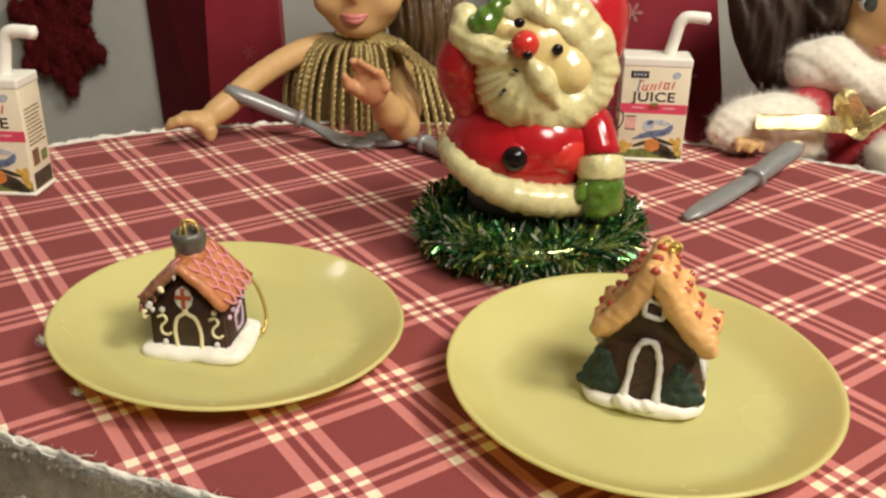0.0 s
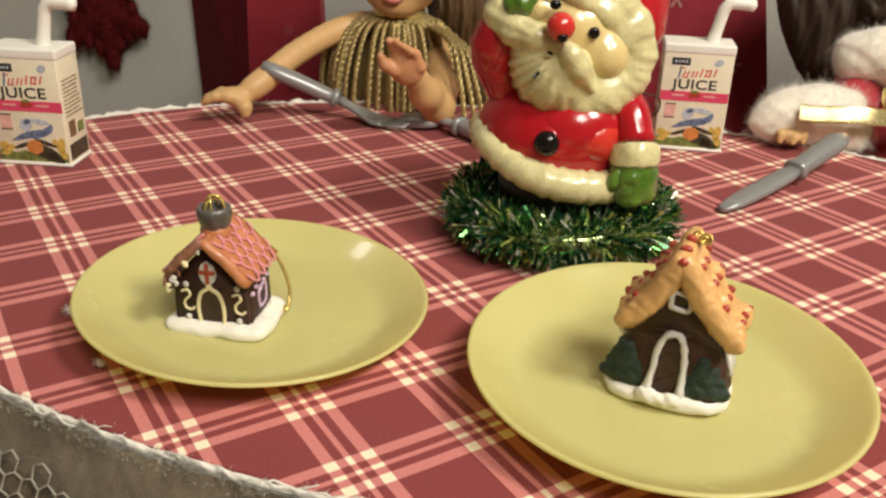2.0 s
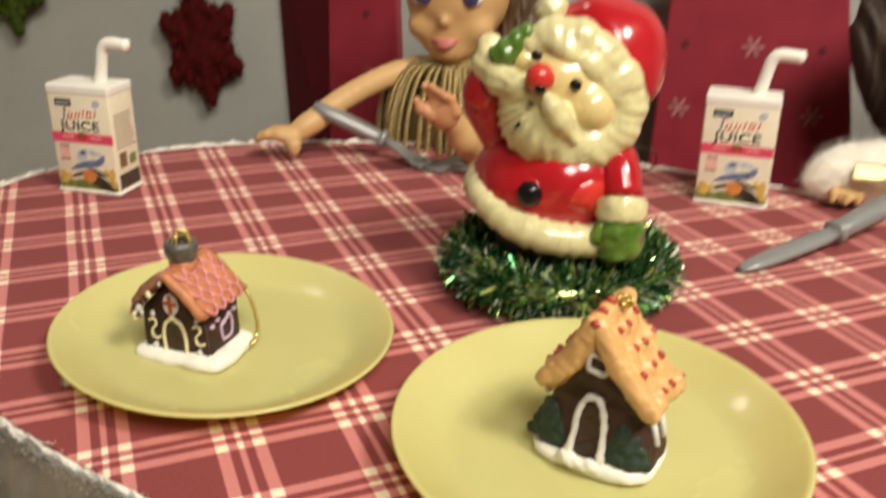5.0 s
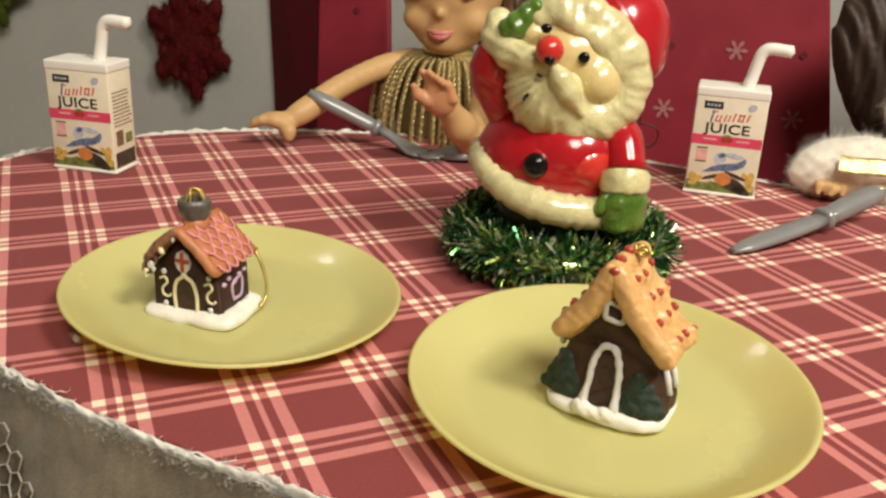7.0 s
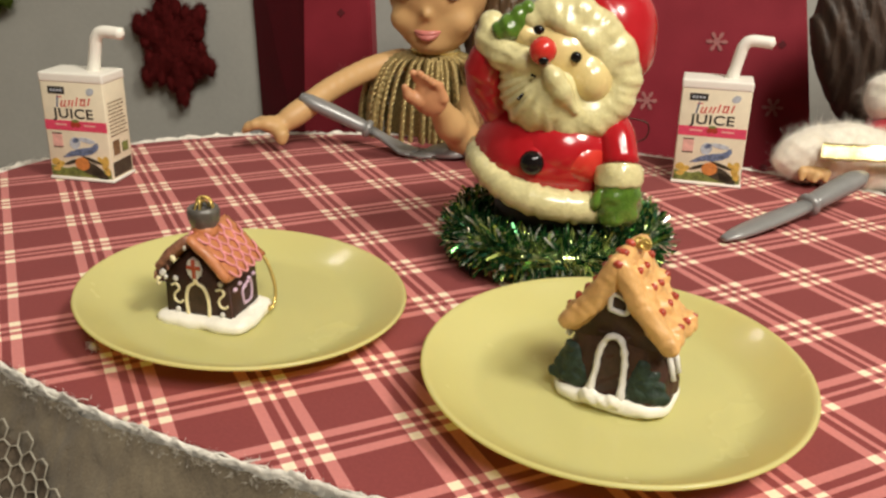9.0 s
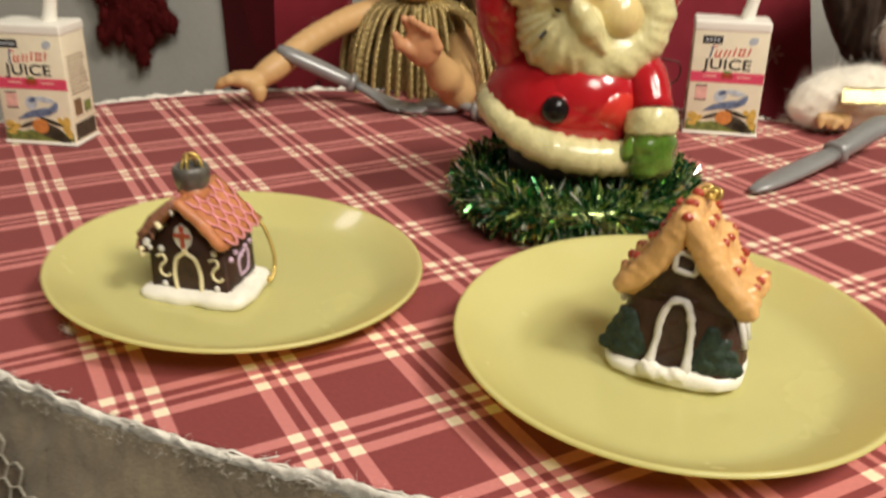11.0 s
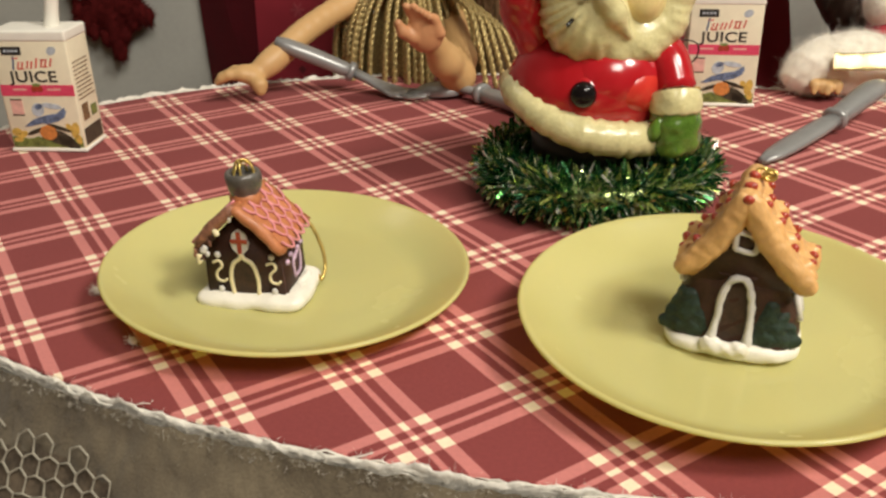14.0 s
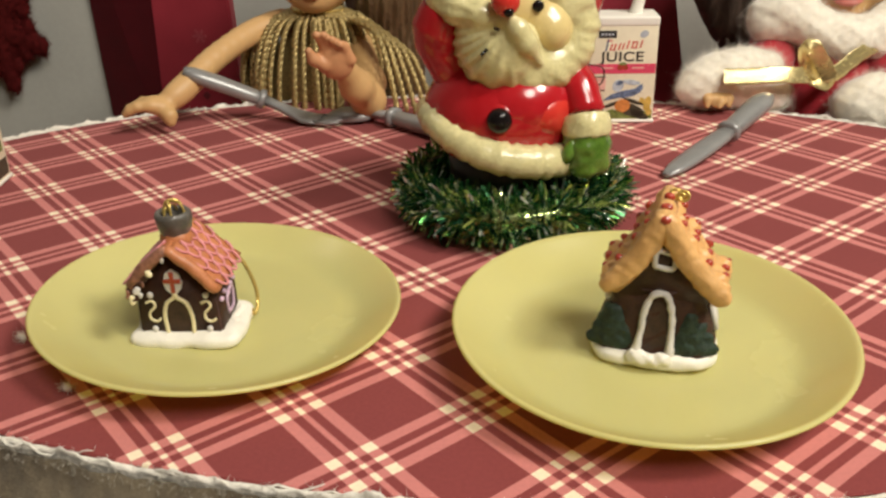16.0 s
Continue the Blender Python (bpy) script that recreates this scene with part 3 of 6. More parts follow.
bm = bmesh.new()
step_t, step_z = 0.0045, 0.0012
nt_, nz_ = 110, 36
grid = {}
for i in range(nt_):
    for j in range(nz_):
        t, z = ARC + i * step_t, -0.010 - j * step_z
        if net_here(t, z) > 0.0012:
            grid[i, j] = bm.verts.new(skirt_at(t, z, 0.0015 + 0.0004 * noise.noise(Vector((t * 200, z * 900, 0)))))
for (i, j) in list(grid):
    quad = [(i, j), (i + 1, j), (i + 1, j + 1), (i, j + 1)]
    if all(q in grid for q in quad):
        bm.faces.new([grid[q] for q in quad])
part("dark_backing", bm, M_BACKING, skirt, "dark brown sheet behind the net")
bm = bmesh.new()
for row in range(11):
    for col in range(24):
        s = (col + 0.5 * (row % 2)) * CELL
        h = -0.0125 - row * CELL * 0.80
        t0 = ARC + s / 0.249
        if net_here(t0, h) < 0.0002:
            continue
        pts = []
        for k in range(7):
            a = math.pi / 6 + k * math.pi / 3
            px, pz = s + CELL * 0.57 * math.cos(a), h + CELL * 0.52 * math.sin(a)
            sway = Vector((px * 420, pz * 420, 0))
            px += 0.0009 * noise.noise(sway)
            pz += 0.0009 * noise.noise(sway + Vector((0, 0, 8)))
            pts.append(skirt_at(ARC + px / 0.249, pz, 0.0022))
        tube(bm, pts[:4], 0.00034, seg=5, cap=False)
        if rnd.random() < 0.75:
            tube(bm, pts[3:], 0.00026, seg=5, cap=False)
part("hexagonal_net", bm, M_NET, skirt, "pale worn hexagonal net lace")
# fuzzy cotton wool along the skirt's upper edge
bm = bmesh.new()
wool = []
for k in range(5200):
    t, z = rnd.random() * 2 * math.pi, -0.0030 * rnd.random() ** 1.8
    out = (TX * (math.cos(t) / TA) + TY * (math.sin(t) / TB)).normalized()
    wool.append((skirt_at(t, z - 0.0004, 0.0002), (out + Vector((0, 0, 0.7))).normalized()))
tufts(bm, wool, 26000, 0.0008, 0.00005, 0, seed=17, spread=0.9)
part("cotton_wool_edge", bm, M_WOOL, skirt, "fuzzy off-white cotton wool edge")


# ---- plates ----
def plate(c, slope, height, floor, label):
    bm = bmesh.new()
    h = height
    up = h - floor
    prof = [(0, floor), (0.020, floor), (0.0350, floor), (0.0372, floor + up * 0.02), (0.0392, floor + up * 0.08), (0.0412, floor + up * 0.19), (0.0440, floor + up * 0.385), (0.0470, floor + up * 0.62),
            (0.0492, floor + up * 0.80), (0.0505, h - 0.0007), (0.0514, h - 0.0001), (0.0520, h), (0.0525, h - 0.0005), (0.0523, h - 0.0010),
            (0.0510, floor + up * 0.80), (0.0484, floor + up * 0.60), (0.0454, floor + up * 0.36), (0.0424, floor + up * 0.12), (0.0400, max(0.0008, floor - 0.0006)), (0.036, 0.0004), (0.034, 0.0), (0.0325, 0.0), (0.031, 0.0003), (0, 0.0003)]
    lathe(bm, prof, seg=128)
    o = obj("plate", bm, M_PLATE)
    n = Vector((slope[0], slope[1], 1)).normalized()
    q = Vector((0, 0, 1)).rotation_difference(n)
    lift = 0.0340 * math.hypot(*slope) + 0.0003
    o.matrix_basis = Matrix.LocRotScale(Vector((c[0], c[1], lift)), q, None)
    return tagged(o, label, "plate", "plates on the table")


plate((-0.0396, 0.2776), (0.0594, 0.0), 0.0079, 0.0008, "olive yellow plastic toy plate under a gingerbread house")
plate((0.0791, 0.2472), (0.0125, -0.045), 0.0117, 0.0029, "olive yellow plastic toy plate under the orange-roofed house")


# ---- gingerbread house with a salmon roof ----
def house_salmon():
    th = empty("gingerbread_house", pose(-0.0464, 0.2692, 0.0022, 0, 0, -5), "painted gingerbread house ornament with salmon scalloped roof and grey chimney", "ornament")
    bm = bmesh.new()
    ball(bm, (0, 0, 0), 1.0, seg=64, rings=24)
    for v in bm.verts:
        r = math.hypot(v.co.x, v.co.y)
        t = math.atan2(v.co.y, v.co.x)
        k = (abs(math.cos(t)) ** 7 + abs(math.sin(t)) ** 7) ** (-1 / 7) * (r ** 0.5)
        z = math.copysign(abs(v.co.z) ** 0.8, v.co.z)
        v.co = Vector((0.0157 * k * math.cos(t) + 0.0006, 0.0122 * k * math.sin(t) + 0.0004, max(0.0, 0.0026 + 0.0031 * z)))
    bm.normal_update()
    rough_up(bm.verts, 0.0008, 190)
    part("snowy_base", bm, M_ICING, th, "white snow base")
    w, d, e, a = 0.0114, 0.0086, 0.0180, 0.0290
    bm = bmesh.new()
    prism(bm, [(-w * 1.02, 0.003), (w * 1.02, 0.003), (w * 0.98, e), (0, a), (-w * 0.98, e)], -d, d)
    bmesh.ops.bevel(bm, geom=bm.edges[:], offset=0.0007, segments=2, affect="EDGES")
    part("house_wall", bm, M_CHOC, th, "dark brown walls")
    # roof slopes
    for side in (-1, 1):
        bm = bmesh.new()
        L = math.hypot(w + 0.0010, a - e + 0.0009)
        ang = math.atan2(a - e + 0.0009, w + 0.0010)
        m = Matrix.Translation((0, 0.0005, a + 0.0016)) @ Matrix.Rotation(ang * side, 4, "Y")
        nx, ny = 14, 14
        grid = []
        for lay in (0, 1):
            g = []
            for i in range(nx + 1):
                for j in range(ny + 1):
                    u, v = i / nx, j / ny
                    x = side * L * u
                    y = -0.0112 + 0.0228 * v
                    edge = min(u, 1 - u, v, 1 - v)
                    z = (0.0016 if lay else -0.0006) * (0.45 + 0.55 * min(1, edge * 7)) + 0.0005 * noise.noise(Vector((x * 300, y * 300, side)))
                    g.append(bm.verts.new(m @ Vector((x, y, z))))
            grid.append(g)
        N = ny + 1
        for lay, g in enumerate(grid):
            for i in range(nx):
                for j in range(ny):
                    bm.faces.new((g[i * N + j], g[(i + 1) * N + j], g[(i + 1) * N + j + 1], g[i * N + j + 1]))
        ring = [i * N for i in range(nx + 1)] + [nx * N + j for j in range(1, N)] + [i * N + ny for i in range(nx - 1, -1, -1)] + [j for j in range(ny - 1, 0, -1)]
        for p, q in zip(ring, ring[1:] + ring[:1]):
            bm.faces.new((grid[0][p], grid[0][q], grid[1][q], grid[1][p]))
        roof = part("roof_slope", bm, M_ROOFPINK, th, "salmon orange icing roof")
        for r in range(5):
            for c in range(5):
                bm = bmesh.new()
                y0 = -0.0103 + (c + 0.5 * (r % 2)) * 0.0045
                x0 = L * (0.07 + 0.195 * r)
                if y0 > 0.0075:
                    continue
                ctrl = [(side * x0, y0, 0.0018), (side * (x0 + 0.0022), y0 + 0.0007, 0.0019), (side * (x0 + 0.0032), y0 + 0.00225, 0.0019),
                        (side * (x0 + 0.0022), y0 + 0.0038, 0.0019), (side * x0, y0 + 0.0045, 0.0018)]
                tube(bm, [m @ p for p in curve_pts(ctrl, 4)], 0.00040, seg=6)
                part("icing_scallop", bm, M_PINKICE, roof, "pink icing scallop")
    for side in (-1, 1):
        bm = bmesh.new()
        tube(bm, curve_pts([(0, -0.0112, a + 0.0022), (side * 0.007, -0.0114, a - 0.0035), (side * (w + (0.0004 if side > 0 else -0.0006)), -0.0110, e + (0.0010 if side > 0 else 0.0022))], 6), [0.0016] * 12 + [0.0013], seg=14)
        bm.normal_update()
        rough_up(bm.verts, 0.0006 if side < 0 else 0.0004, 500)
        part("gable_edge", bm, M_CRUST if side < 0 else M_ROOFPINK, th, "crumbly brown gable edge" if side < 0 else "salmon iced gable edge")
    for k, (x, z, r) in enumerate(((-0.0092, 0.0198, 0.0011), (-0.0076, 0.0216, 0.0008), (-0.0106, 0.0168, 0.0012), (-0.0086, 0.0182, 0.0008), (-0.0114, 0.0188, 0.0009), (-0.0052, 0.0250, 0.0010), (-0.0012, 0.0286, 0.0008))):
        bm = bmesh.new()
        ball(bm, (x, -0.0124, z), (r, r * 0.7, r * 1.2), seg=14, rings=9, amp=0.0008, freq=600, seed=x * 1e3)
        part("icing_crumb", bm, (M_WPIPING, M_CRUST, M_PIPING)[k % 3], th)
    bm = bmesh.new()
    for k, (x, z) in enumerate(((-0.0108, 0.0190), (-0.0096, 0.0206), (-0.0104, 0.0174), (-0.0084, 0.0220), (-0.0070, 0.0234))):
        ball(bm, (x, -0.0116, z), (0.0014, 0.0012, 0.0013), seg=12, rings=8, amp=0.0005, freq=500, seed=k)
    part("dark_crumb", bm, M_CHOC, th)
    # chimney
    bm = bmesh.new()
    lathe(bm, [(0.0031, 0.024), (0.0032, 0.0300), (0.0035, 0.0318), (0.0044, 0.0334), (0.0048, 0.0350), (0.0050, 0.0368), (0.0047, 0.0379), (0.0040, 0.0382), (0.0033, 0.0377), (0.0028, 0.0364), (0.0026, 0.0345), (0, 0.0345)], seg=36)
    for v in bm.verts:
        v.co += Vector((-0.0003, -0.0012, 0))
    bm.normal_update()
    rough_up(bm.verts, 0.0003, 400)
    part("chimney", bm, M_CHIMNEY, th, "glossy grey chimney pot")
    bm = bmesh.new()
    vs = ball(bm, (-0.0003, -0.0012, 0.0305), (0.0044, 0.0042, 0.0032), seg=18, rings=12, amp=0.0006, freq=400)
    part("chimney_foot", bm, M_ROOFPINK, th)
    bm = bmesh.new()
    for k in range(4):
        a0, high = 0.8 * k, 0.0402 + 0.0007 * math.sin(2.3 * k)
        p, q = Vector((0.0030 * math.cos(a0), 0.0030 * math.sin(a0) - 0.0012, 0.0372)), Vector((0.0030 * math.cos(a0 + 2.4), 0.0030 * math.sin(a0 + 2.4) - 0.0012, 0.0374))
        tube(bm, curve_pts([p, p.lerp(q, 0.2) + Vector((0, 0, high - 0.0376)), p.lerp(q, 0.75) + Vector((0, 0, high - 0.0373)), q], 5), 0.00034, seg=6)
    part("gold_ring", bm, M_GOLD, th, "gold cord loop in the chimney")
    # front piping
    y = -d - 0.0003
    bm = bmesh.new()
    tube(bm, curve_pts([(-0.0036, y, 0.0042), (-0.0040, y, 0.010), (-0.0030, y, 0.0140), (-0.0009, y - 0.0001, 0.0158), (-0.0004, y - 0.0002, 0.0172), (0.0003, y - 0.0001, 0.0158), (0.0024, y, 0.0142), (0.0036, y, 0.010), (0.0034, y, 0.0042)], 6), 0.0006, seg=8)
    part("door_arch_piping", bm, M_PIPING, th, "cream icing door arch")
    bm = bmesh.new()
    prism(bm, [(-0.0034, 0.004), (0.0032, 0.004), (0.0033, 0.011), (0.0022, 0.0142), (-0.0006, 0.0158), (-0.003, 0.0136), (-0.0036, 0.01)], -d - 0.0002, -d + 0.0005)
    part("door", bm, M_DOOR, th, smooth=False)
    for side in (-1, 1):
        bm = bmesh.new()
        x = side * 0.0076
        tube(bm, curve_pts([(x - 0.0012, y, 0.0142), (x + 0.0006, y, 0.0148), (x + 0.0013, y, 0.0132), (x - 0.0004, y, 0.0112), (x - 0.0002, y, 0.0092), (x + 0.0014, y, 0.0086), (x + 0.0024, y, 0.0094)], 5), 0.00042, seg=7)
        part("scroll_piping", bm, M_PIPING, th)
        for z in (0.0166, 0.0062):
            bm = bmesh.new()
            ball(bm, (x + 0.0004, y, z), (0.0009, 0.0006, 0.001), seg=10, rings=8)
            part("icing_dot", bm, M_WPIPING, th)
    bm = bmesh.new()
    prism(bm, [(-0.0030, 0.0205), (-0.0024, 0.0185), (-0.0004, 0.0164), (0.0016, 0.0185), (0.0022, 0.0205), (0.0014, 0.0232), (-0.0004, 0.0245), (-0.0022, 0.0232)], y - 0.0004, y + 0.0006)
    shield = part("gable_shield", bm, M_WPIPING, th, "white shield with a red cross", smooth=False)
    bm = bmesh.new()
    box(bm, (-0.0004, y - 0.0006, 0.0207), (0.0011, 0.0004, 0.0062))
    box(bm, (-0.0004, y - 0.00062, 0.0211), (0.0046, 0.0004, 0.0011))
    part("red_cross", bm, M_CANDY, shield, smooth=False)
    # side window
    for side in (-1, 1):
        bm = bmesh.new()
        x = side * (w + 0.0002)
        tube(bm, curve_pts([(x, -0.0015, 0.0075), (x, -0.0018, 0.0125), (x, 0.0034, 0.0135), (x, 0.0032, 0.0078), (x, -0.0015, 0.0075)], 6), 0.00048, seg=7)
        part("window_piping", bm, M_LILAC if side > 0 else M_WPIPING, th)
        bm = bmesh.new()
        for k in range(5):
            ball(bm, (x, -0.0065 + 0.003 * k, 0.0142 + 0.0012 * math.sin(k * 2.2)), (0.0007, 0.0011, 0.0007), seg=9, rings=7)
        part("eave_icing", bm, M_LILAC, th)
    bm = bmesh.new()
    for k in range(4):
        ball(bm, (w + 0.0012, -0.004 + 0.0032 * k, 0.0046), (0.0016, 0.0026, 0.0009), seg=14, rings=9, amp=0.0007, freq=500, seed=k)
    part("snow_drift", bm, M_ICING, th)
    # gold hanging string
    bm = bmesh.new()
    tube(bm, curve_pts([(0.0095, 0.0112, 0.0205), (0.0130, 0.0118, 0.0172), (0.0162, 0.0105, 0.0105), (0.0172, 0.0085, 0.0055), (0.0168, 0.0055, 0.0032), (0.0152, 0.0075, 0.0036)], 8), 0.00055, seg=6)
    part("gold_string", bm, M_GOLD, th, "thin gold hanging cord")


house_salmon()


# ---- house with an orange roof ----
def house_orange():
    th = empty("gingerbread_cottage", pose(0.0806, 0.2458, 0.0042, 0, 0, -18) @ Matrix.Diagonal((1.02, 1.02, 1.06, 1)), "painted cottage ornament with orange candy-studded roof and snowy base", "ornament")

    def front(z):
        """How far the battered front stands out at a height."""
        return -0.0103 + 0.12 * max(0, z - 0.004)

    # rounded plinth of snow
    bm = bmesh.new()
    ball(bm, (0, 0, 0), 1.0, seg=72, rings=26)
    for v in bm.verts:
        r, t = math.hypot(v.co.x, v.co.y), math.atan2(v.co.y, v.co.x)
        k = (abs(math.cos(t)) ** 3.6 + abs(math.sin(t)) ** 3.6) ** (-1 / 3.6) * (r ** 0.55)
        z = math.copysign(abs(v.co.z) ** 0.75, v.co.z)
        v.co = Vector((0.0160 * k * math.cos(t) - 0.0002, 0.0110 * k * math.sin(t) - 0.0006, max(0.0, 0.0026 + 0.0030 * z)))
    bm.normal_update()
    rough_up(bm.verts, 0.0006, 260)
    part("snowy_base", bm, M_ICING, th, "rounded white snow base")

    # battered log walls with a gable
    bm = bmesh.new()
    prof = [(0.0152, 0.0103, 0.003), (0.0150, 0.0101, 0.006), (0.0143, 0.0097, 0.009), (0.0132, 0.0092, 0.012), (0.0122, 0.0089, 0.015), (0.0114, 0.0088, 0.0185), (0.0112, 0.0086, 0.021)]
    n = 72
    loops = []
    for w, d, z in prof:
        loops.append([bm.verts.new((w * math.copysign(abs(math.cos(t)) ** 0.5, math.cos(t)), d * math.copysign(abs(math.sin(t)) ** 0.5, math.sin(t)), z))
                      for t in (2 * math.pi * k / n for k in range(n))])
    for a, b in zip(loops, loops[1:]):
        for k in range(n):
            bm.faces.new((a[k], a[(k + 1) % n], b[(k + 1) % n], b[k]))
    bm.faces.new(loops[0][::-1])
    bm.faces.new(loops[-1])
    prism(bm, [(-0.0112, 0.019), (0.0112, 0.019), (0.0010, 0.0385), (-0.0010, 0.0385)], -0.0086, 0.0066)
    bmesh.ops.subdivide_edges(bm, edges=bm.edges[:], cuts=1, use_grid_fill=True)
    bm.normal_update()
    for v in bm.verts:
        logs = 0.00022 * math.sin(v.co.z * 2100 + 1.5 * noise.noise(v.co * 160))
        v.co += v.normal * (logs + 0.0005 * noise.noise(v.co * 420))
    part("house_wall", bm, M_CHOC, th, "dark brown log walls")

    # thick lumpy roof: one skin of icing a slope
    a = 0.0384
    for side, L, ang in ((-1, 0.0212, radians(56)), (1, 0.0238, radians(51))):
        m = Matrix.Translation((side * -0.0006, -0.0004, a)) @ Matrix.Rotation(ang * side, 4, "Y")

        def on(u, y, z):
            return tuple(m @ Vector((side * L * u, y, z - 0.0011 * math.sin(math.pi * u))))

        rr = random.Random(11 + side)
        forms = []
        for q in range(10):
            u = 0.01 + 0.105 * q
            bow = 0.0004 * math.sin(2.3 * q + side)
            forms.append(("c", on(u, -0.0074 + bow, 0.0002), on(u, 0.0078 + bow, 0.0002), 0.0025, 0.0025))
        # deep flat front face of icing, waving along its lower edge
        for q in range(12):
            u0, u1 = q / 12 * 0.99, (q + 1) / 12 * 0.99
            low = [0.0006 + 0.0004 * math.sin(9 * u + side) for u in (u0, u1)]
            forms.append(("c", on(u0, -0.0092, low[0]), on(u1, -0.0092, low[1]), 0.0016, 0.0016))
            forms.append(("c", on(u0, -0.0093, 0.0020), on(u1, -0.0093, 0.0020), 0.0016, 0.0016))
        spots = []
        for r in range(4):
            for c in range(3):
                u = 0.16 + 0.25 * r + rr.uniform(-0.03, 0.03)
                v = 0.14 + 0.31 * c + 0.15 * (r % 2) + rr.uniform(-0.04, 0.04)
                if v < 1.0 and u < 0.98:
                    spots.append((u, -0.0088 + 0.0178 * v))
        for k, (u, y) in enumerate(spots):
            forms.append(("e", on(u, y, 0.0021 + 0.0003 * math.sin(3 * k)), (0.0022, 0.0022, 0.0020)))
            forms.append(("e", on(min(u + 0.09, 1.0), y + 0.0017 * math.sin(2 * k), 0.0016), (0.0019, 0.0017, 0.0016)))
        bm = bmesh.new()
        sculpt(bm, forms, 0, h=0.00042, k=0.0011, warp=lambda x, y, z: 0.00014 * np.sin(1300 * x + 2 * np.sin(700 * z)) * np.sin(1500 * y + 900 * z))
        roof = part("roof_slope", bm, M_ROOFORANGE, th, "lumpy orange yellow icing roof")
        for k, (u, y) in enumerate(spots):
            bm = bmesh.new()
            ball(bm, on(u, y, 0.0037), (0.0011, 0.0010, 0.0012), rot=(20 * math.sin(k), math.degrees(ang) * side, 0), seg=14, rings=10, amp=0.0003, freq=700, seed=k)
            part("candy", bm, M_CANDY, roof, "small red candy")
    bm = bmesh.new()
    sculpt(bm, [("c", (-0.0002, -0.0086, a + 0.0006), (0.0004, 0.0080, a + 0.0008), 0.0025, 0.0023), ("e", (0, -0.0084, a - 0.0006), (0.0030, 0.0024, 0.0030)),
                ("e", (0.0002, -0.0040, a + 0.0020), (0.0020, 0.0022, 0.0020)), ("e", (0.0004, 0.0040, a + 0.0018), (0.0018, 0.0022, 0.0018))], 0, h=0.00042, k=0.0015)
    ridge = part("ridge", bm, M_ROOFORANGE, th)
    for k, p in enumerate(((0.0002, -0.0108, a + 0.0014), (0.0002, -0.0072, a + 0.0032), (0.0005, -0.0030, a + 0.0042))):
        bm = bmesh.new()
        ball(bm, p, (0.0014, 0.0010, 0.0011), seg=14, rings=10, amp=0.0003, freq=700, seed=k)
        part("candy", bm, M_CANDY, ridge)
    # gold ring with a knotted twist of cord
    bm = bmesh.new()
    for k in range(5):
        c = Vector((0.0018 + 0.0005 * k, 0.0008 - 0.0005 * k, a + 0.0036 + 0.0004 * math.sin(2 * k)))
        tilt = k * 0.9
        tube(bm, [c + Vector((0.0013 * math.cos(t), 0.0011 * math.sin(t) * math.sin(tilt), 0.0012 * math.sin(t) * math.cos(tilt))) for t in (2 * math.pi * q / 14 for q in range(15))], 0.00036, seg=6, cap=False)
    part("gold_hanger", bm, M_GOLD, th, "gold hanging ring and cord")
    # door with its icing arch running down into the snow
    ctrl = [(-0.0050, 0.0026), (-0.0043, 0.0056), (-0.0034, 0.0110), (-0.0028, 0.0160), (-0.0014, 0.0193), (0.0005, 0.0204), (0.0024, 0.0195), (0.0036, 0.0164), (0.0040, 0.0110), (0.0038, 0.0058), (0.0030, 0.0028)]
    pts = curve_pts([(x, front(z) - 0.0004, z) for x, z in ctrl], 6)
    bm = bmesh.new()
    tube(bm, pts, [0.00110 + 0.00110 * max(0, 1 - q.z / 0.009) for q in pts], seg=12, flat=0.8)
    bm.normal_update()
    rough_up(bm.verts, 0.00035, 620)
    part("door_arch", bm, M_WPIPING, th, "thick white icing door arch")
    bm = bmesh.new()
    prism(bm, [(-0.0034, 0.0035), (0.0030, 0.0035), (0.0031, 0.010), (0.0026, 0.0172), (0.0003, 0.0194), (-0.0021, 0.0166), (-0.0030, 0.009)], 0.0, 0.004)
    for v in bm.verts:
        v.co.y += front(v.co.z) - 0.0001
    part("door", bm, M_DOOR, th, smooth=False)
    bm = bmesh.new()
    sculpt(bm, [("e", (-0.0042, -0.0115, 0.0042), (0.0026, 0.0014, 0.0020)), ("e", (-0.0012, -0.0118, 0.0036), (0.0030, 0.0012, 0.0013)), ("e", (0.0026, -0.0116, 0.0042), (0.0024, 0.0013, 0.0018))], 0, h=0.0004, k=0.002,
           warp=lambda x, y, z: 0.0002 * np.sin(1900 * x) * np.sin(1700 * z) + 0 * y)
    part("doorstep_snow", bm, M_ICING, th)
    # gable window
    bm = bmesh.new()
    yy = -0.0090
    tube(bm, curve_pts([(-0.0014, yy, 0.0274), (-0.0010, yy, 0.0312), (0.0024, yy, 0.0308), (0.0034, yy, 0.0290), (0.0026, yy, 0.0270), (-0.0014, yy, 0.0274)], 5), 0.0007, seg=8)
    win = part("gable_window", bm, M_WPIPING, th, "white square window surround")
    bm = bmesh.new()
    ball(bm, (0.0008, yy + 0.0003, 0.0291), (0.0019, 0.0004, 0.0016), seg=14, rings=8)
    part("window_hole", bm, M_DOOR, win)
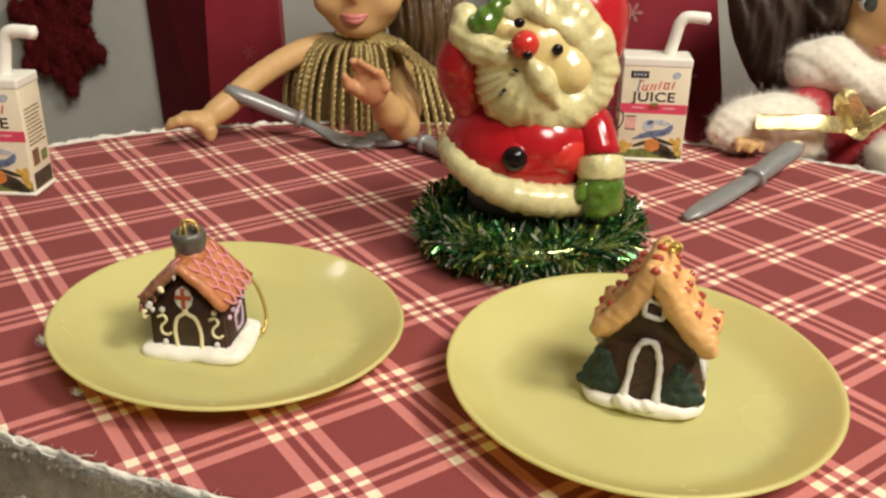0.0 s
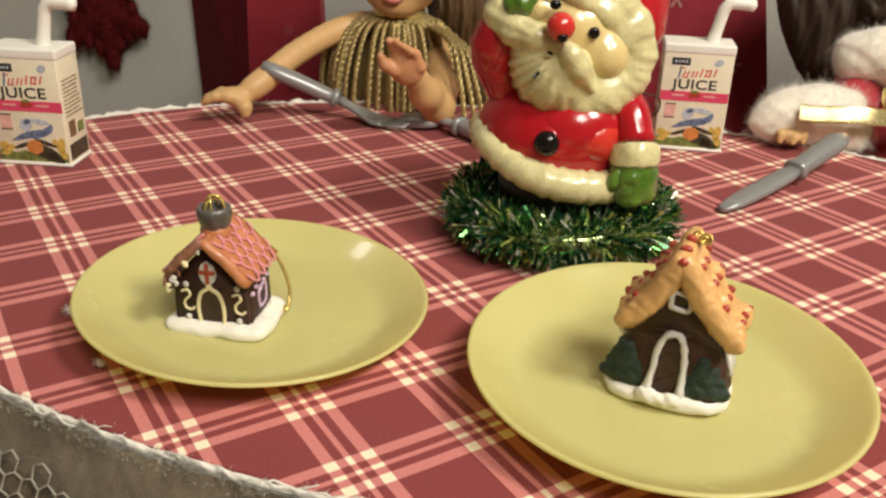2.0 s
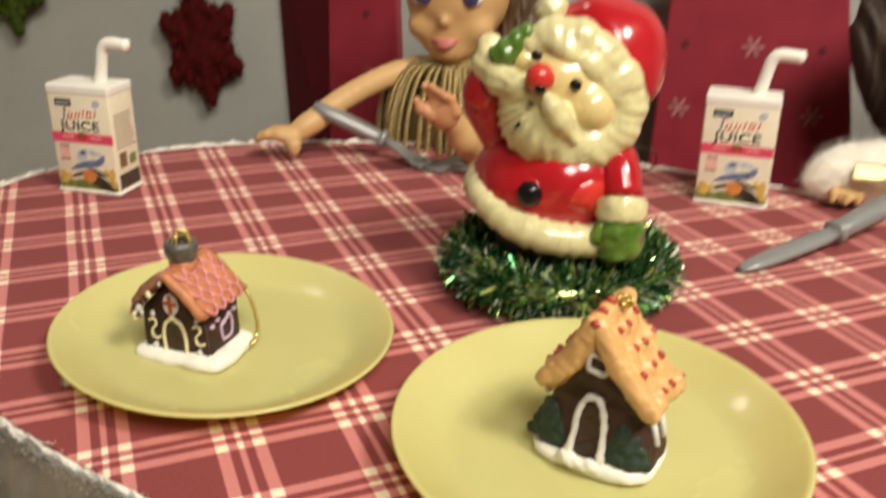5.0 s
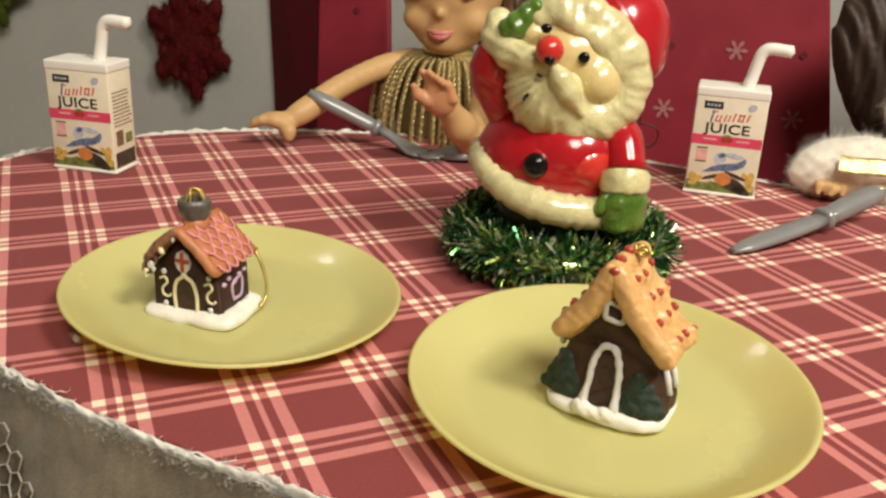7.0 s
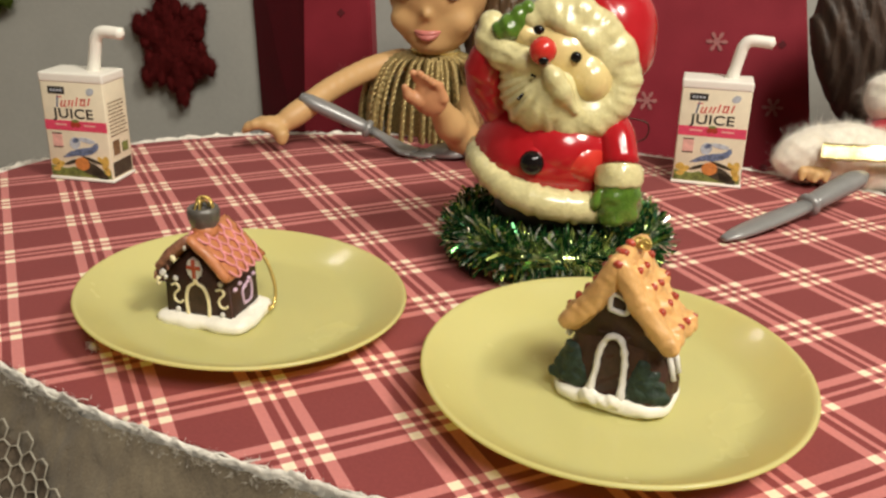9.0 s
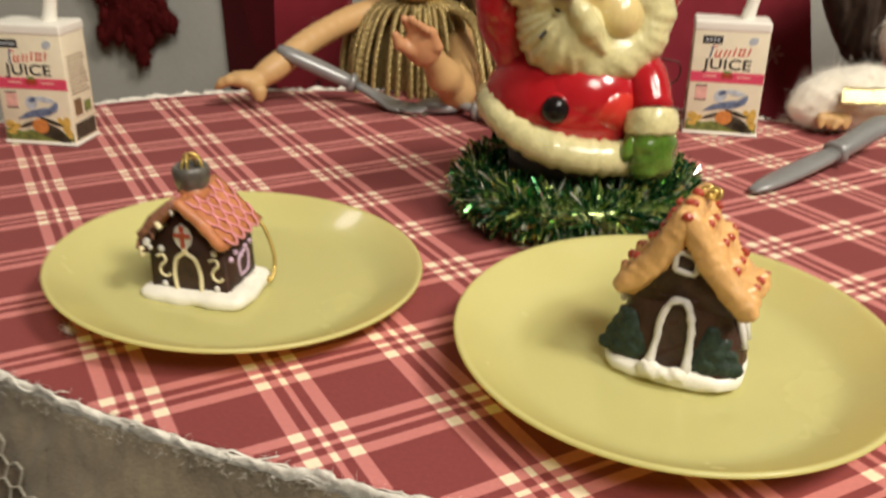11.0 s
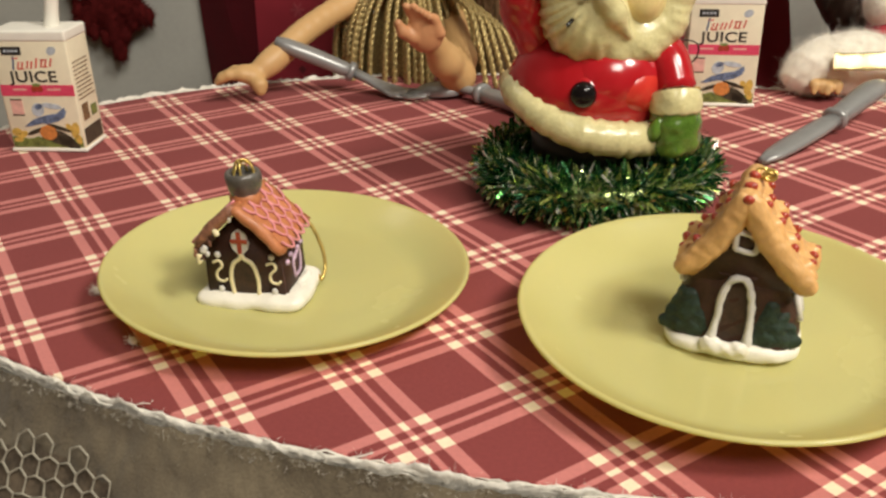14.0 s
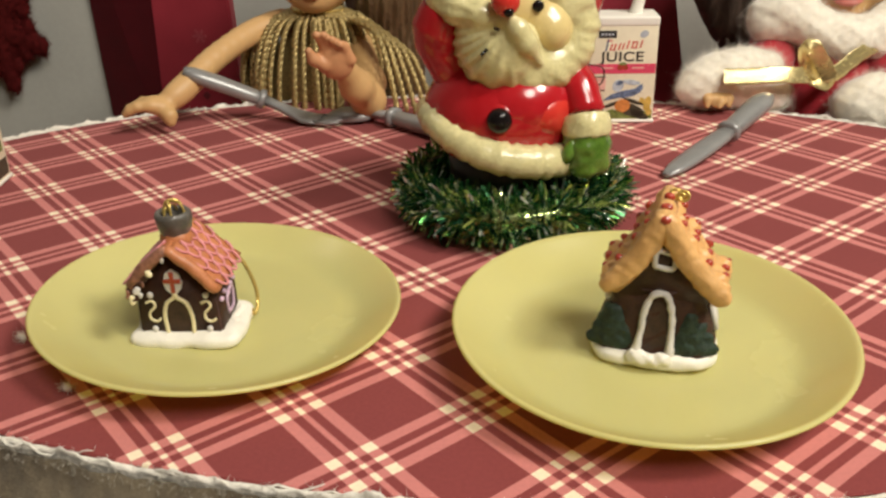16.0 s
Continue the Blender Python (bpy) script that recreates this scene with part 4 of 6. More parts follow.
    # fir bushes in relief, tier on tier
    for x, w, hh in ((-0.0100, 0.0064, 0.0092), (0.0092, 0.0060, 0.0094)):
        forms = []
        for k in range(4):
            z = 0.0064 + hh * 0.27 * k
            f = 1.0 - 0.21 * k
            bend = 0.0030 * (abs(x) / 0.0155) ** 4
            for q in (-1, 0, 1):
                xx = x + q * w * 0.55 * f - 0.0002 * k
                forms.append(("e", (xx, front(z) + 0.0009 + (0.0016 if q * x > 0 else 0.0) + bend, z - 0.0004 * abs(q)), (w * 0.58 * f, 0.0016, hh * 0.21)))
        bm = bmesh.new()
        sculpt(bm, forms, 0, h=0.0004, k=0.0012, warp=lambda x, y, z: 0.00012 * np.sin(1500 * x + 2 * np.sin(800 * z)) + 0.00008 * np.sin(2400 * z) + 0 * y)
        part("bush", bm, M_BUSH, th, "dark green painted bush")
    for y in (-0.002, 0.003):
        bm = bmesh.new()
        tube(bm, [(0.0147, y, 0.009), (0.0138, y, 0.0128), (0.0128, y, 0.0155)], 0.0009, seg=8)
        part("side_window_piping", bm, M_WPIPING, th)
    bm = bmesh.new()
    ball(bm, (-0.0122, -0.0068, 0.0178), (0.0009, 0.0009, 0.0011), seg=9, rings=7)
    part("icing_drop", bm, M_WPIPING, th)


house_orange()


# ---- ceramic father christmas on a tinsel ring ----
def figurine():
    bm = bmesh.new()
    CR, RD, OR, PE, GR, BK, ST, WI, NO = range(9)
    lathe(bm, [(0, 0.0), (0.0225, 0.0), (0.0228, 0.002), (0.0215, 0.02), (0.0225, 0.026), (0, 0.026)], seg=48, mi=ST)
    # coat
    ball(bm, (-0.0013, 0.001, 0.041), (0.0290, 0.0255, 0.0235), RD, seg=48, rings=30, amp=0.0012, freq=60)
    ball(bm, (0.002, -0.0045, 0.045), (0.0215, 0.0205, 0.0165), RD, seg=40, rings=24)
    ball(bm, (0.0085, -0.0108, 0.0436), (0.0120, 0.0134, 0.0116), OR, seg=40, rings=26, amp=0.0006, freq=110)
    ball(bm, (-0.0055, -0.0200, 0.0435), (0.0062, 0.0055, 0.0064), RD, seg=24, rings=16)
    ball(bm, (-0.0065, -0.0240, 0.0438), (0.0043, 0.0038, 0.0043), BK, seg=24, rings=16)
    # fur hem
    n = 90
    pts, rad = [], []
    for k in range(n + 1):
        t = 2 * math.pi * k / n
        x, y = (0.0282 if math.cos(t) < 0 else 0.0252) * math.cos(t), 0.0252 * math.sin(t)
        z = 0.0300 - x * 0.13 + 0.007 * max(0, -math.cos(t)) ** 2
        pts.append((x - 0.0005, y, z))
        rad.append(0.0058 - 0.0012 * max(0, -math.cos(t)) ** 2 + 0.00034 * math.sin(31 * t) + 0.0003 * math.sin(47 * t + 1))
    vs = tube(bm, pts, rad, CR, seg=16, cap=False)
    # arm hanging at the side
    tube(bm, curve_pts([(0.0160, -0.004, 0.0575), (0.0208, -0.012, 0.052), (0.0235, -0.0178, 0.0435)], 5), [0.0058, 0.0062, 0.0065, 0.0067, 0.0068, 0.0068, 0.0067, 0.0066, 0.0065, 0.0064, 0.0064], RD, seg=18)
    vs = tube(bm, curve_pts([(0.0230, -0.0185, 0.0430), (0.0232, -0.0198, 0.0402), (0.0233, -0.0205, 0.0368)], 5), [0.0076, 0.0081, 0.0082, 0.0082, 0.0083, 0.0083, 0.0083, 0.0083, 0.0082, 0.0081, 0.0077], CR, seg=36)
    bm.normal_update()
    rough_up(vs, 0.0005, 420)
    vs = tube(bm, curve_pts([(0.0232, -0.0206, 0.0378), (0.0233, -0.0212, 0.0320), (0.0234, -0.0216, 0.0268), (0.0234, -0.0216, 0.0228)], 6), [0.0076] * 3 + [0.0081] * 7 + [0.0080, 0.0080, 0.0079, 0.0077, 0.0074, 0.0069, 0.0061, 0.0049, 0.0028], GR, seg=40)
    bm.normal_update()
    rough_up(vs, 0.0013, 230)
    rough_up(vs, 0.0005, 700)
    ball(bm, (0.0166, -0.0252, 0.0325), (0.0026, 0.0026, 0.0048), GR, rot=(0, 20, 0), seg=16, rings=12, amp=0.0005, freq=300)
    # raised arm and hat
    sculpt(bm, rods([(-0.0185, 0.000, 0.0530), (-0.0245, -0.003, 0.0660), (-0.0252, -0.006, 0.0720), (-0.0240, -0.0085, 0.0795)], [0.0085, 0.0078, 0.0076, 0.0062]), RD, h=0.0006, k=0.004,
           warp=lambda x, y, z: 0.00012 * np.sin(900 * z + 500 * x))
    sculpt(bm, [("e", (0.0150, 0.0055, 0.0835), (0.0178, 0.0168, 0.0205)), ("e", (0.0070, 0.0055, 0.0955), (0.0112, 0.0105, 0.0078))], RD, h=0.0007, k=0.006, warp=lambda x, y, z: 0.0004 * np.sin(350 * x + 260 * z) + 0 * y)
    sculpt(bm, [("e", (-0.0060, 0.0015, 0.0995), (0.0056, 0.0055, 0.0056))], CR, h=0.0006, warp=lambda x, y, z: 0.0003 * np.sin(1100 * x) * np.sin(1000 * z) + 0 * y)
    # head, hair and beard in one glazed mass
    fur = [(-0.0095, -0.0120, 0.0905), (-0.0030, -0.0115, 0.0935), (0.0050, -0.0110, 0.0925), (0.0128, -0.0100, 0.0875), (0.0190, -0.0095, 0.0800), (0.0212, -0.0095, 0.0715), (0.0192, -0.0110, 0.0640), (0.0130, -0.0135, 0.0582), (0.0040, -0.0150, 0.0560)]
    forms = [("e", (0.0045, -0.0005, 0.0735), (0.0238, 0.0175, 0.0225)), ("e", (-0.0040, -0.0095, 0.0655), (0.0158, 0.0155, 0.0160), (0, -12, 0)),
             ("e", (0.0050, -0.0090, 0.0590), (0.0158, 0.0125, 0.0112), (0, -8, 0)), ("e", (-0.0120, -0.0105, 0.0690), (0.0085, 0.0105, 0.0110))]
    forms += rods(fur, [0.0052, 0.0056, 0.0062, 0.0064, 0.0066, 0.0066, 0.0066, 0.0064, 0.0060])
    forms += [("e", (0.0015, -0.0158, 0.0895), (0.0060, 0.0042, 0.0040), (0, 30, 0)), ("e", (0.0095, -0.0150, 0.0845), (0.0058, 0.0042, 0.0045), (0, 45, 0)), ("e", (0.0160, -0.0135, 0.0775), (0.0045, 0.0040, 0.0056), (0, 20, 0))]
    # cuff of the raised arm and moustache
    forms += rods([(-0.0243, -0.0085, 0.0880), (-0.0238, -0.0105, 0.0830), (-0.0190, -0.0140, 0.0790), (-0.0120, -0.0180, 0.0775), (-0.0060, -0.0215, 0.0765)], [0.0046, 0.0056, 0.0056, 0.0046, 0.0026])
    forms += rods([(-0.0030, -0.0245, 0.0765), (-0.0008, -0.0245, 0.0735), (0.0020, -0.0240, 0.0690), (0.0066, -0.0222, 0.0622)], [0.0018, 0.0031, 0.0032, 0.0009])

    def waves(x, y, z):
        front = np.clip((-y - 0.006) / 0.006, 0, 1)
        rays = np.arctan2(z - 0.0775, x + 0.0015)
        far = np.clip((np.hypot(z - 0.0775, x + 0.0015) - 0.006) / 0.006, 0, 1)
        low = np.clip((0.0745 - z) / 0.004, 0, 1) * np.clip((-0.0045 - x - (z - 0.065) * 0.6) / 0.004, 0, 1)
        turn = np.arctan2(z - 0.0735, x - 0.003)
        rim = np.clip((np.hypot(z - 0.0735, x - 0.003) - 0.0125) / 0.004, 0, 1) * (1 - low)
        edge = np.clip((np.hypot(z - 0.0735, x - 0.003) - 0.0170) / 0.003, 0, 1)
        return front * (0.00045 * far * low * np.sin(31 * rays + 2.5 * np.sin(5 * rays)) + 0.00014 * rim * edge * np.sin(33 * turn + 1.8 * np.sin(4 * turn + 1)) + 0.00022 * rim * np.sin(9 * turn + 2 * np.sin(3 * turn)) * np.sin(420 * x + 300 * z))

    sculpt(bm, forms, CR, h=0.00052, k=0.0022, warp=waves)
    # mitten of the raised arm
    sculpt(bm, [("c", (-0.0195, -0.0145, 0.0868), (-0.0120, -0.0135, 0.0935), 0.0040, 0.0034), ("e", (-0.0165, -0.0160, 0.0870), (0.0040, 0.0030, 0.0030))], GR, h=0.0006, warp=lambda x, y, z: 0.0003 * np.sin(1100 * x + 700 * z) + 0 * y)
    # face
    sculpt(bm, [("e", (0.0005, -0.0062, 0.0795), (0.0155, 0.0152, 0.0125), (0, 20, 0)), ("e", (0.0108, -0.0102, 0.0715), (0.0086, 0.0118, 0.0096)), ("e", (-0.0120, -0.0100, 0.0855), (0.0060, 0.0082, 0.0060))], PE, h=0.0006, k=0.003)
    tube(bm, [(-0.0125, -0.0240, 0.0655), (-0.0108, -0.0246, 0.0675)], 0.0006, BK, seg=7)
    tube(bm, [(-0.0085, -0.0248, 0.0742), (-0.0070, -0.0252, 0.0736)], 0.0005, BK, seg=7)
    # nose and eyes
    ball(bm, (-0.0050, -0.0248, 0.0822), (0.0046, 0.0046, 0.0046), NO, seg=26, rings=18)
    ball(bm, (-0.0044, -0.0284, 0.0796), (0.0017, 0.0012, 0.0015), BK, seg=12, rings=10)
    ball(bm, (-0.0070, -0.0212, 0.0883), (0.0019, 0.0012, 0.0016), BK, seg=14, rings=10)
    ball(bm, (0.0058, -0.0212, 0.0800), (0.0019, 0.0012, 0.0019), BK, seg=14, rings=10)
    # wire hook
    tube(bm, curve_pts([(0.0255, -0.003, 0.047), (0.0315, -0.002, 0.0495), (0.0315, -0.002, 0.055), (0.0230, -0.002, 0.0565)], 5), 0.00028, WI, seg=6)
    o = obj("christmas_figurine", bm, [M_CREAM, M_RED, M_ORED, M_PEACH, M_GREEN, M_GBLACK, M_DARKBASE, M_WIRE, M_ORED])
    o.location = (0.0540, 0.3505, 0.0006)
    tagged(o, "glazed ceramic father christmas figurine in red coat with cream beard", "figurine")


figurine()


def tinsel_ring():
    th = empty("tinsel_garland", pose(0.0555, 0.3535, 0.0004), "sparkling green foil tinsel ring round the figurine's foot", "garland")
    bm = bmesh.new()
    n = 80
    pts = [(0.0338 * math.cos(t), 0.0318 * math.sin(t), 0.0108) for t in (2 * math.pi * k / n for k in range(n + 1))]
    tube(bm, pts, 0.0040, seg=10, cap=False)
    part("core", bm, M_TINSEL, th)
    verts, faces = [], []
    rr = random.Random(23)
    for _ in range(9500):
        t = rr.random() * 2 * math.pi
        c = Vector((0.0338 * math.cos(t), 0.0318 * math.sin(t), 0.0108))
        out = Vector((math.cos(t), math.sin(t), 0))
        a = rr.random() * 2 * math.pi
        d = (out * math.cos(a) + Vector((0, 0, 1)) * math.sin(a) + Vector((-math.sin(t), math.cos(t), 0)) * rr.gauss(0, 0.55)).normalized()
        L = 0.0092 * (0.6 + 0.6 * rr.random())
        if (c + d * L).z < 0.0004:
            L = max(0.002, (c.z - 0.0006) / max(0.05, -d.z))
        w = d.cross(Vector((rr.gauss(0, 1), rr.gauss(0, 1), rr.gauss(0, 1)))).normalized() * rr.choice((0.00020, 0.00028, 0.00036, 0.00050))
        bend = Vector((rr.gauss(0, 1), rr.gauss(0, 1), rr.gauss(0, 1))) * 0.0011
        k = len(verts)
        s = c + d * 0.002
        for f, b in ((0, 0), (0.5, 1), (1, 0.2)):
            p = s + d * L * f + bend * b
            p.z = max(p.z, 0.0003)
            verts += [p + w, p - w]
        faces += [(k, k + 1, k + 3, k + 2), (k + 2, k + 3, k + 5, k + 4)]
    me = bpy.data.meshes.new("foil_strand")
    me.from_pydata(verts, [], faces)
    me.materials.append(M_TINSEL)
    o = new("foil_strand", me)
    o.parent = th
    tagged(o, "", "", "", "stuff")


tinsel_ring()


# ---- juice cartons ----
def carton(m, label):
    W, D, H = 0.0318, 0.0186, 0.0500
    th = empty("toy_juice_carton", m, label, "juice box", "toy juice cartons")
    bm = bmesh.new()
    box(bm, (0, 0, 0.0236), (W, D, 0.0472), bevel=0.0008, seg=2)
    part("carton_body", bm, M_LABEL, th, "cream printed carton sides")
    bm = bmesh.new()
    box(bm, (0, 0, 0.0485), (W + 0.0005, D + 0.0005, 0.0045), bevel=0.0011, seg=4)
    part("cap", bm, M_WHITE, th, "smooth white plastic top")
    bm = bmesh.new()
    box(bm, (0, 0, 0.0008), (W + 0.0012, D + 0.0012, 0.0016), bevel=0.0006, seg=2)
    part("clear_foot", bm, M_WHITE, th)
    bm = bmesh.new()
    path = curve_pts([(0.0058, 0.001, 0.0495), (0.0072, 0.001, 0.0560), (0.0088, 0.001, 0.0640)], 4) + curve_pts([(0.0092, 0.001, 0.0655), (0.0112, 0.001, 0.0678), (0.0145, 0.001, 0.0684), (0.0222, 0.001, 0.0678)], 4)
    tube(bm, path, [0.0033, 0.0031, 0.0030, 0.0029] + [0.0028] * (len(path) - 5) + [0.0029], seg=14)
    straw = part("straw", bm, M_WHITE, th, "bent white drinking straw")
    y = -D / 2

    def print_(name, poly, material, lift=0.00012):
        b = bmesh.new()
        prism(b, poly, y - lift, y + 0.0002)
        return part(name, b, material, th, smooth=False)

    def oval(cx, cz, rx, rz, n=16, rot=0.0):
        return [(cx + rx * math.cos(t) * math.cos(rot) - rz * math.sin(t) * math.sin(rot), cz + rx * math.cos(t) * math.sin(rot) + rz * math.sin(t) * math.cos(rot)) for t in (2 * math.pi * k / n for k in range(n))]

    def bar(cx, cz, w, h, lean=0.0):
        return [(cx - w / 2 - lean, cz - h / 2), (cx + w / 2 - lean, cz - h / 2), (cx + w / 2 + lean, cz + h / 2), (cx - w / 2 + lean, cz + h / 2)]

    print_("maker_mark", bar(-0.0078, 0.0427, 0.0084, 0.0034), M_BLACK)
    b = bmesh.new()
    for k in range(4):
        prism(b, bar(-0.0102 + 0.0016 * k, 0.0427, 0.0010, 0.0010), y - 0.0003, y - 0.0001)
    part("mark_bar", b, M_PALE, th, smooth=False)
    print_("corner_emblem", oval(0.0092, 0.0427, 0.0021, 0.0016, rot=0.5), M_PALE)
    # thin slanting strokes stand for the maker's name; the word below says what is in it
    for x, h, up, mt in ((-0.0064, 0.0052, 0.0002, M_BLUE), (-0.0048, 0.0026, -0.0006, M_REDPRINT), (-0.0034, 0.0026, -0.0006, M_REDPRINT), (-0.0016, 0.0028, -0.0004, M_REDPRINT), (-0.0002, 0.0028, -0.0004, M_REDPRINT), (0.0016, 0.0036, 0.0004, M_REDPRINT), (0.0034, 0.0030, 0.0003, M_REDPRINT), (0.0048, 0.0030, 0.0003, M_REDPRINT), (0.0066, 0.0032, 0.0006, M_REDPRINT)):
        print_("name_stroke", bar(1.22 * x, 0.0374 + up, 0.0008, h * 1.1, 0.0005), mt)
    for x, z in ((-0.0056, 0.0397), (-0.0041, 0.0354), (0.0041, 0.0390), (0.0041, 0.0363)):
        print_("name_stroke", bar(1.22 * x, z, 0.0026, 0.0006), M_REDPRINT)
    word = bpy.data.curves.new("printed_word", "FONT")
    word.body, word.size, word.align_x, word.extrude, word.offset = "JUICE", 0.0064, "CENTER", 0.00006, 0.0001
    word.space_character = 1.05
    tmp = bpy.data.objects.new("printed_word", word)
    scene.collection.objects.link(tmp)
    me = bpy.data.meshes.new_from_object(tmp.evaluated_get(bpy.context.evaluated_depsgraph_get()))
    bpy.data.objects.remove(tmp)
    me.materials.clear()
    me.materials.append(M_BLACK)
    o = new("printed_word", me)
    o.parent = th
    o.matrix_basis = pose(-0.0004, y - 0.0001, 0.0300, 90, 0, 0) @ Matrix.Diagonal((1.24, 1.0, 1.0, 1.0))
    print_("pink_band", bar(0, 0.0264, W - 0.0006, 0.0046), M_PINK)
    for x in (-0.0074, 0.0072):
        print_("band_bar", bar(x, 0.0268, 0.0058, 0.0007), M_PALEPINK, 0.0002)
    for x in (-0.0012, 0.0012):
        print_("berry", oval(x, 0.0270, 0.0014, 0.0013), M_CANDY, 0.0002)
    print_("leaf", oval(0.0, 0.0287, 0.0018, 0.0007), M_GREENP, 0.00022)
    print_("side_note", bar(-0.0102, 0.0192, 0.0050, 0.0062), M_PALEPINK)
    for z in (0.0225, 0.0160):
        print_("note_bar", bar(-0.0102, z, 0.0050, 0.0005), M_DARKP, 0.0002)
    # picture of a blue bird over fruit and a meadow
    print_("meadow", [(-W / 2 + 0.0006, 0.0020), (W / 2 - 0.0006, 0.0020), (W / 2 - 0.0006, 0.0062), (0.008, 0.0052), (0.0, 0.0064), (-0.008, 0.0058), (-W / 2 + 0.0006, 0.0068)], M_GREENP, 0.0001)
    for x, z, rx, rz, tilt in ((-0.0128, 0.0086, 0.0022, 0.0018, 0.1), (-0.0106, 0.0074, 0.0026, 0.0014, 0.5), (-0.0126, 0.0052, 0.0020, 0.0010, 0.0), (0.0128, 0.0094, 0.0018, 0.0036, -0.2), (0.0136, 0.0056, 0.0014, 0.0022, 0.2), (0.0104, 0.0106, 0.0012, 0.0020, 0.5)):
        print_("wheat", oval(x, z, rx, rz, rot=tilt), M_YELLOWP, 0.00014)
    for x, z, rx, rz, tilt in ((0.0052, 0.0062, 0.0070, 0.0030, -0.35), (0.0092, 0.0040, 0.0050, 0.0020, -0.5), (-0.0042, 0.0090, 0.0046, 0.0009, 0.35), (0.0062, 0.0104, 0.0052, 0.0009, -0.3)):
        print_("dark_shape", oval(x, z, rx, rz, rot=tilt), M_DARKP, 0.00016)
    print_("leaf", oval(-0.0058, 0.0048, 0.0034, 0.0012, rot=0.5), M_GREENP, 0.00018)
    print_("pale_shape", oval(-0.0016, 0.0182, 0.0026, 0.0030, rot=-0.5), M_PALE, 0.00014)
    print_("pale_shape", oval(0.0046, 0.0198, 0.0044, 0.0012, rot=-0.15), M_PALE, 0.00015)
    print_("bird_wing", [(-0.0020, 0.0150), (0.0020, 0.0160), (0.0060, 0.0166), (0.0098, 0.0192), (0.0104, 0.0172), (0.0092, 0.0150), (0.0060, 0.0132), (0.0016, 0.0122), (-0.0022, 0.0124)], M_BLUE, 0.00018)
    print_("bird_tail", [(-0.0014, 0.0150), (-0.0046, 0.0140), (-0.0088, 0.0110), (-0.0060, 0.0112), (-0.0016, 0.0122)], M_BLUE, 0.0002)
    print_("bird_head", oval(-0.0010, 0.0196, 0.0018, 0.0011, rot=0.4), M_BLUE, 0.0002)
    print_("orange_fruit", oval(0.0010, 0.0084, 0.0037, 0.0032), M_ORANGE, 0.00024)
    # side printing
    pick = random.Random(23)
    for s in (-1, 1):
        b = bmesh.new()
        for k in range(10):
            at = -D / 2 + 0.0022
            while at < D / 2 - 0.0045:
                w = pick.uniform(0.0010, 0.0034)
                box(b, (s * (W / 2), at + w / 2, 0.0372 - 0.0017 * k), (0.0003, w, 0.0006))
                at += w + 0.0006
        part("side_bar", b, M_BROWNP, th, smooth=False)
        b = bmesh.new()
        box(b, (s * (W / 2), -0.0035, 0.0160), (0.0003, 0.0055, 0.0070))
        part("side_picture", b, M_BROWNP, th, smooth=False)
        b = bmesh.new()
        box(b, (s * (W / 2), 0.0038, 0.0150), (0.0003, 0.0050, 0.0046))
        part("side_picture", b, M_GREENP, th, smooth=False)
        b = bmesh.new()
        box(b, (s * (W / 2), 0.0, 0.0060), (0.0003, D - 0.003, 0.0070))
        part("side_picture", b, M_DARKP, th, smooth=False)
    return th


carton(pose(-0.1687, 0.4055, 0.0002, 0, 0, -1), "cream toy juice carton with bent white straw at the table's rim")
carton(pose(0.1215, 0.4710, 0.0002, 0, 0, -5), "cream toy juice carton with bent white straw beside the figurine")


# ---- cutlery ----
def ribbon_solid(bm, pts, widths, thick, up=Vector((0, 0, 1)), mi=0):
    """A rounded bar of changing width along points."""
    n = len(pts)
    loops = []
    for i, p in enumerate(pts):
        p = Vector(p)
        d = (Vector(pts[min(i + 1, n - 1)]) - Vector(pts[max(i - 1, 0)])).normalized()
        s = d.cross(up).normalized()
        u = s.cross(d)
        w, t = widths[i], thick[i]
        loops.append([bm.verts.new(p + s * w * math.cos(a) + u * t * math.copysign(abs(math.sin(a)) ** 0.7, math.sin(a))) for a in (2 * math.pi * k / 14 for k in range(14))])
    for a, b in zip(loops, loops[1:]):
        for k in range(14):
            f = bm.faces.new((a[k], a[(k + 1) % 14], b[(k + 1) % 14], b[k]))
            f.material_index = mi
    bm.faces.new(loops[0][::-1])
    bm.faces.new(loops[-1])


def lerp(a, b, n):
    a, b = Vector(a), Vector(b)
    return [a.lerp(b, k / (n - 1)) for k in range(n)]


def handle_part(th, a, b, name="handle", k=1.0):
    bm = bmesh.new()
    ribbon_solid(bm, lerp(a, b, 9), [k * w for w in (0.0030, 0.0040, 0.0043, 0.0045, 0.0047, 0.0049, 0.005, 0.0046, 0.0028)], [0.0027, 0.0034, 0.0036, 0.0037, 0.0038, 0.0038, 0.0037, 0.0034, 0.002])
    part(name, bm, M_SILVER, th)
    bm = bmesh.new()
    d = (Vector(b) - Vector(a)).normalized()
    c = Vector(a) + d * 0.001
    ribbon_solid(bm, [c - d * 0.0018, c - d * 0.001, c + d * 0.001, c + d * 0.0018], [0.0040, 0.0054, 0.0054, 0.0044], [0.0036, 0.0048, 0.0048, 0.004])
    part("collar", bm, M_SILVER, th, "raised collar")


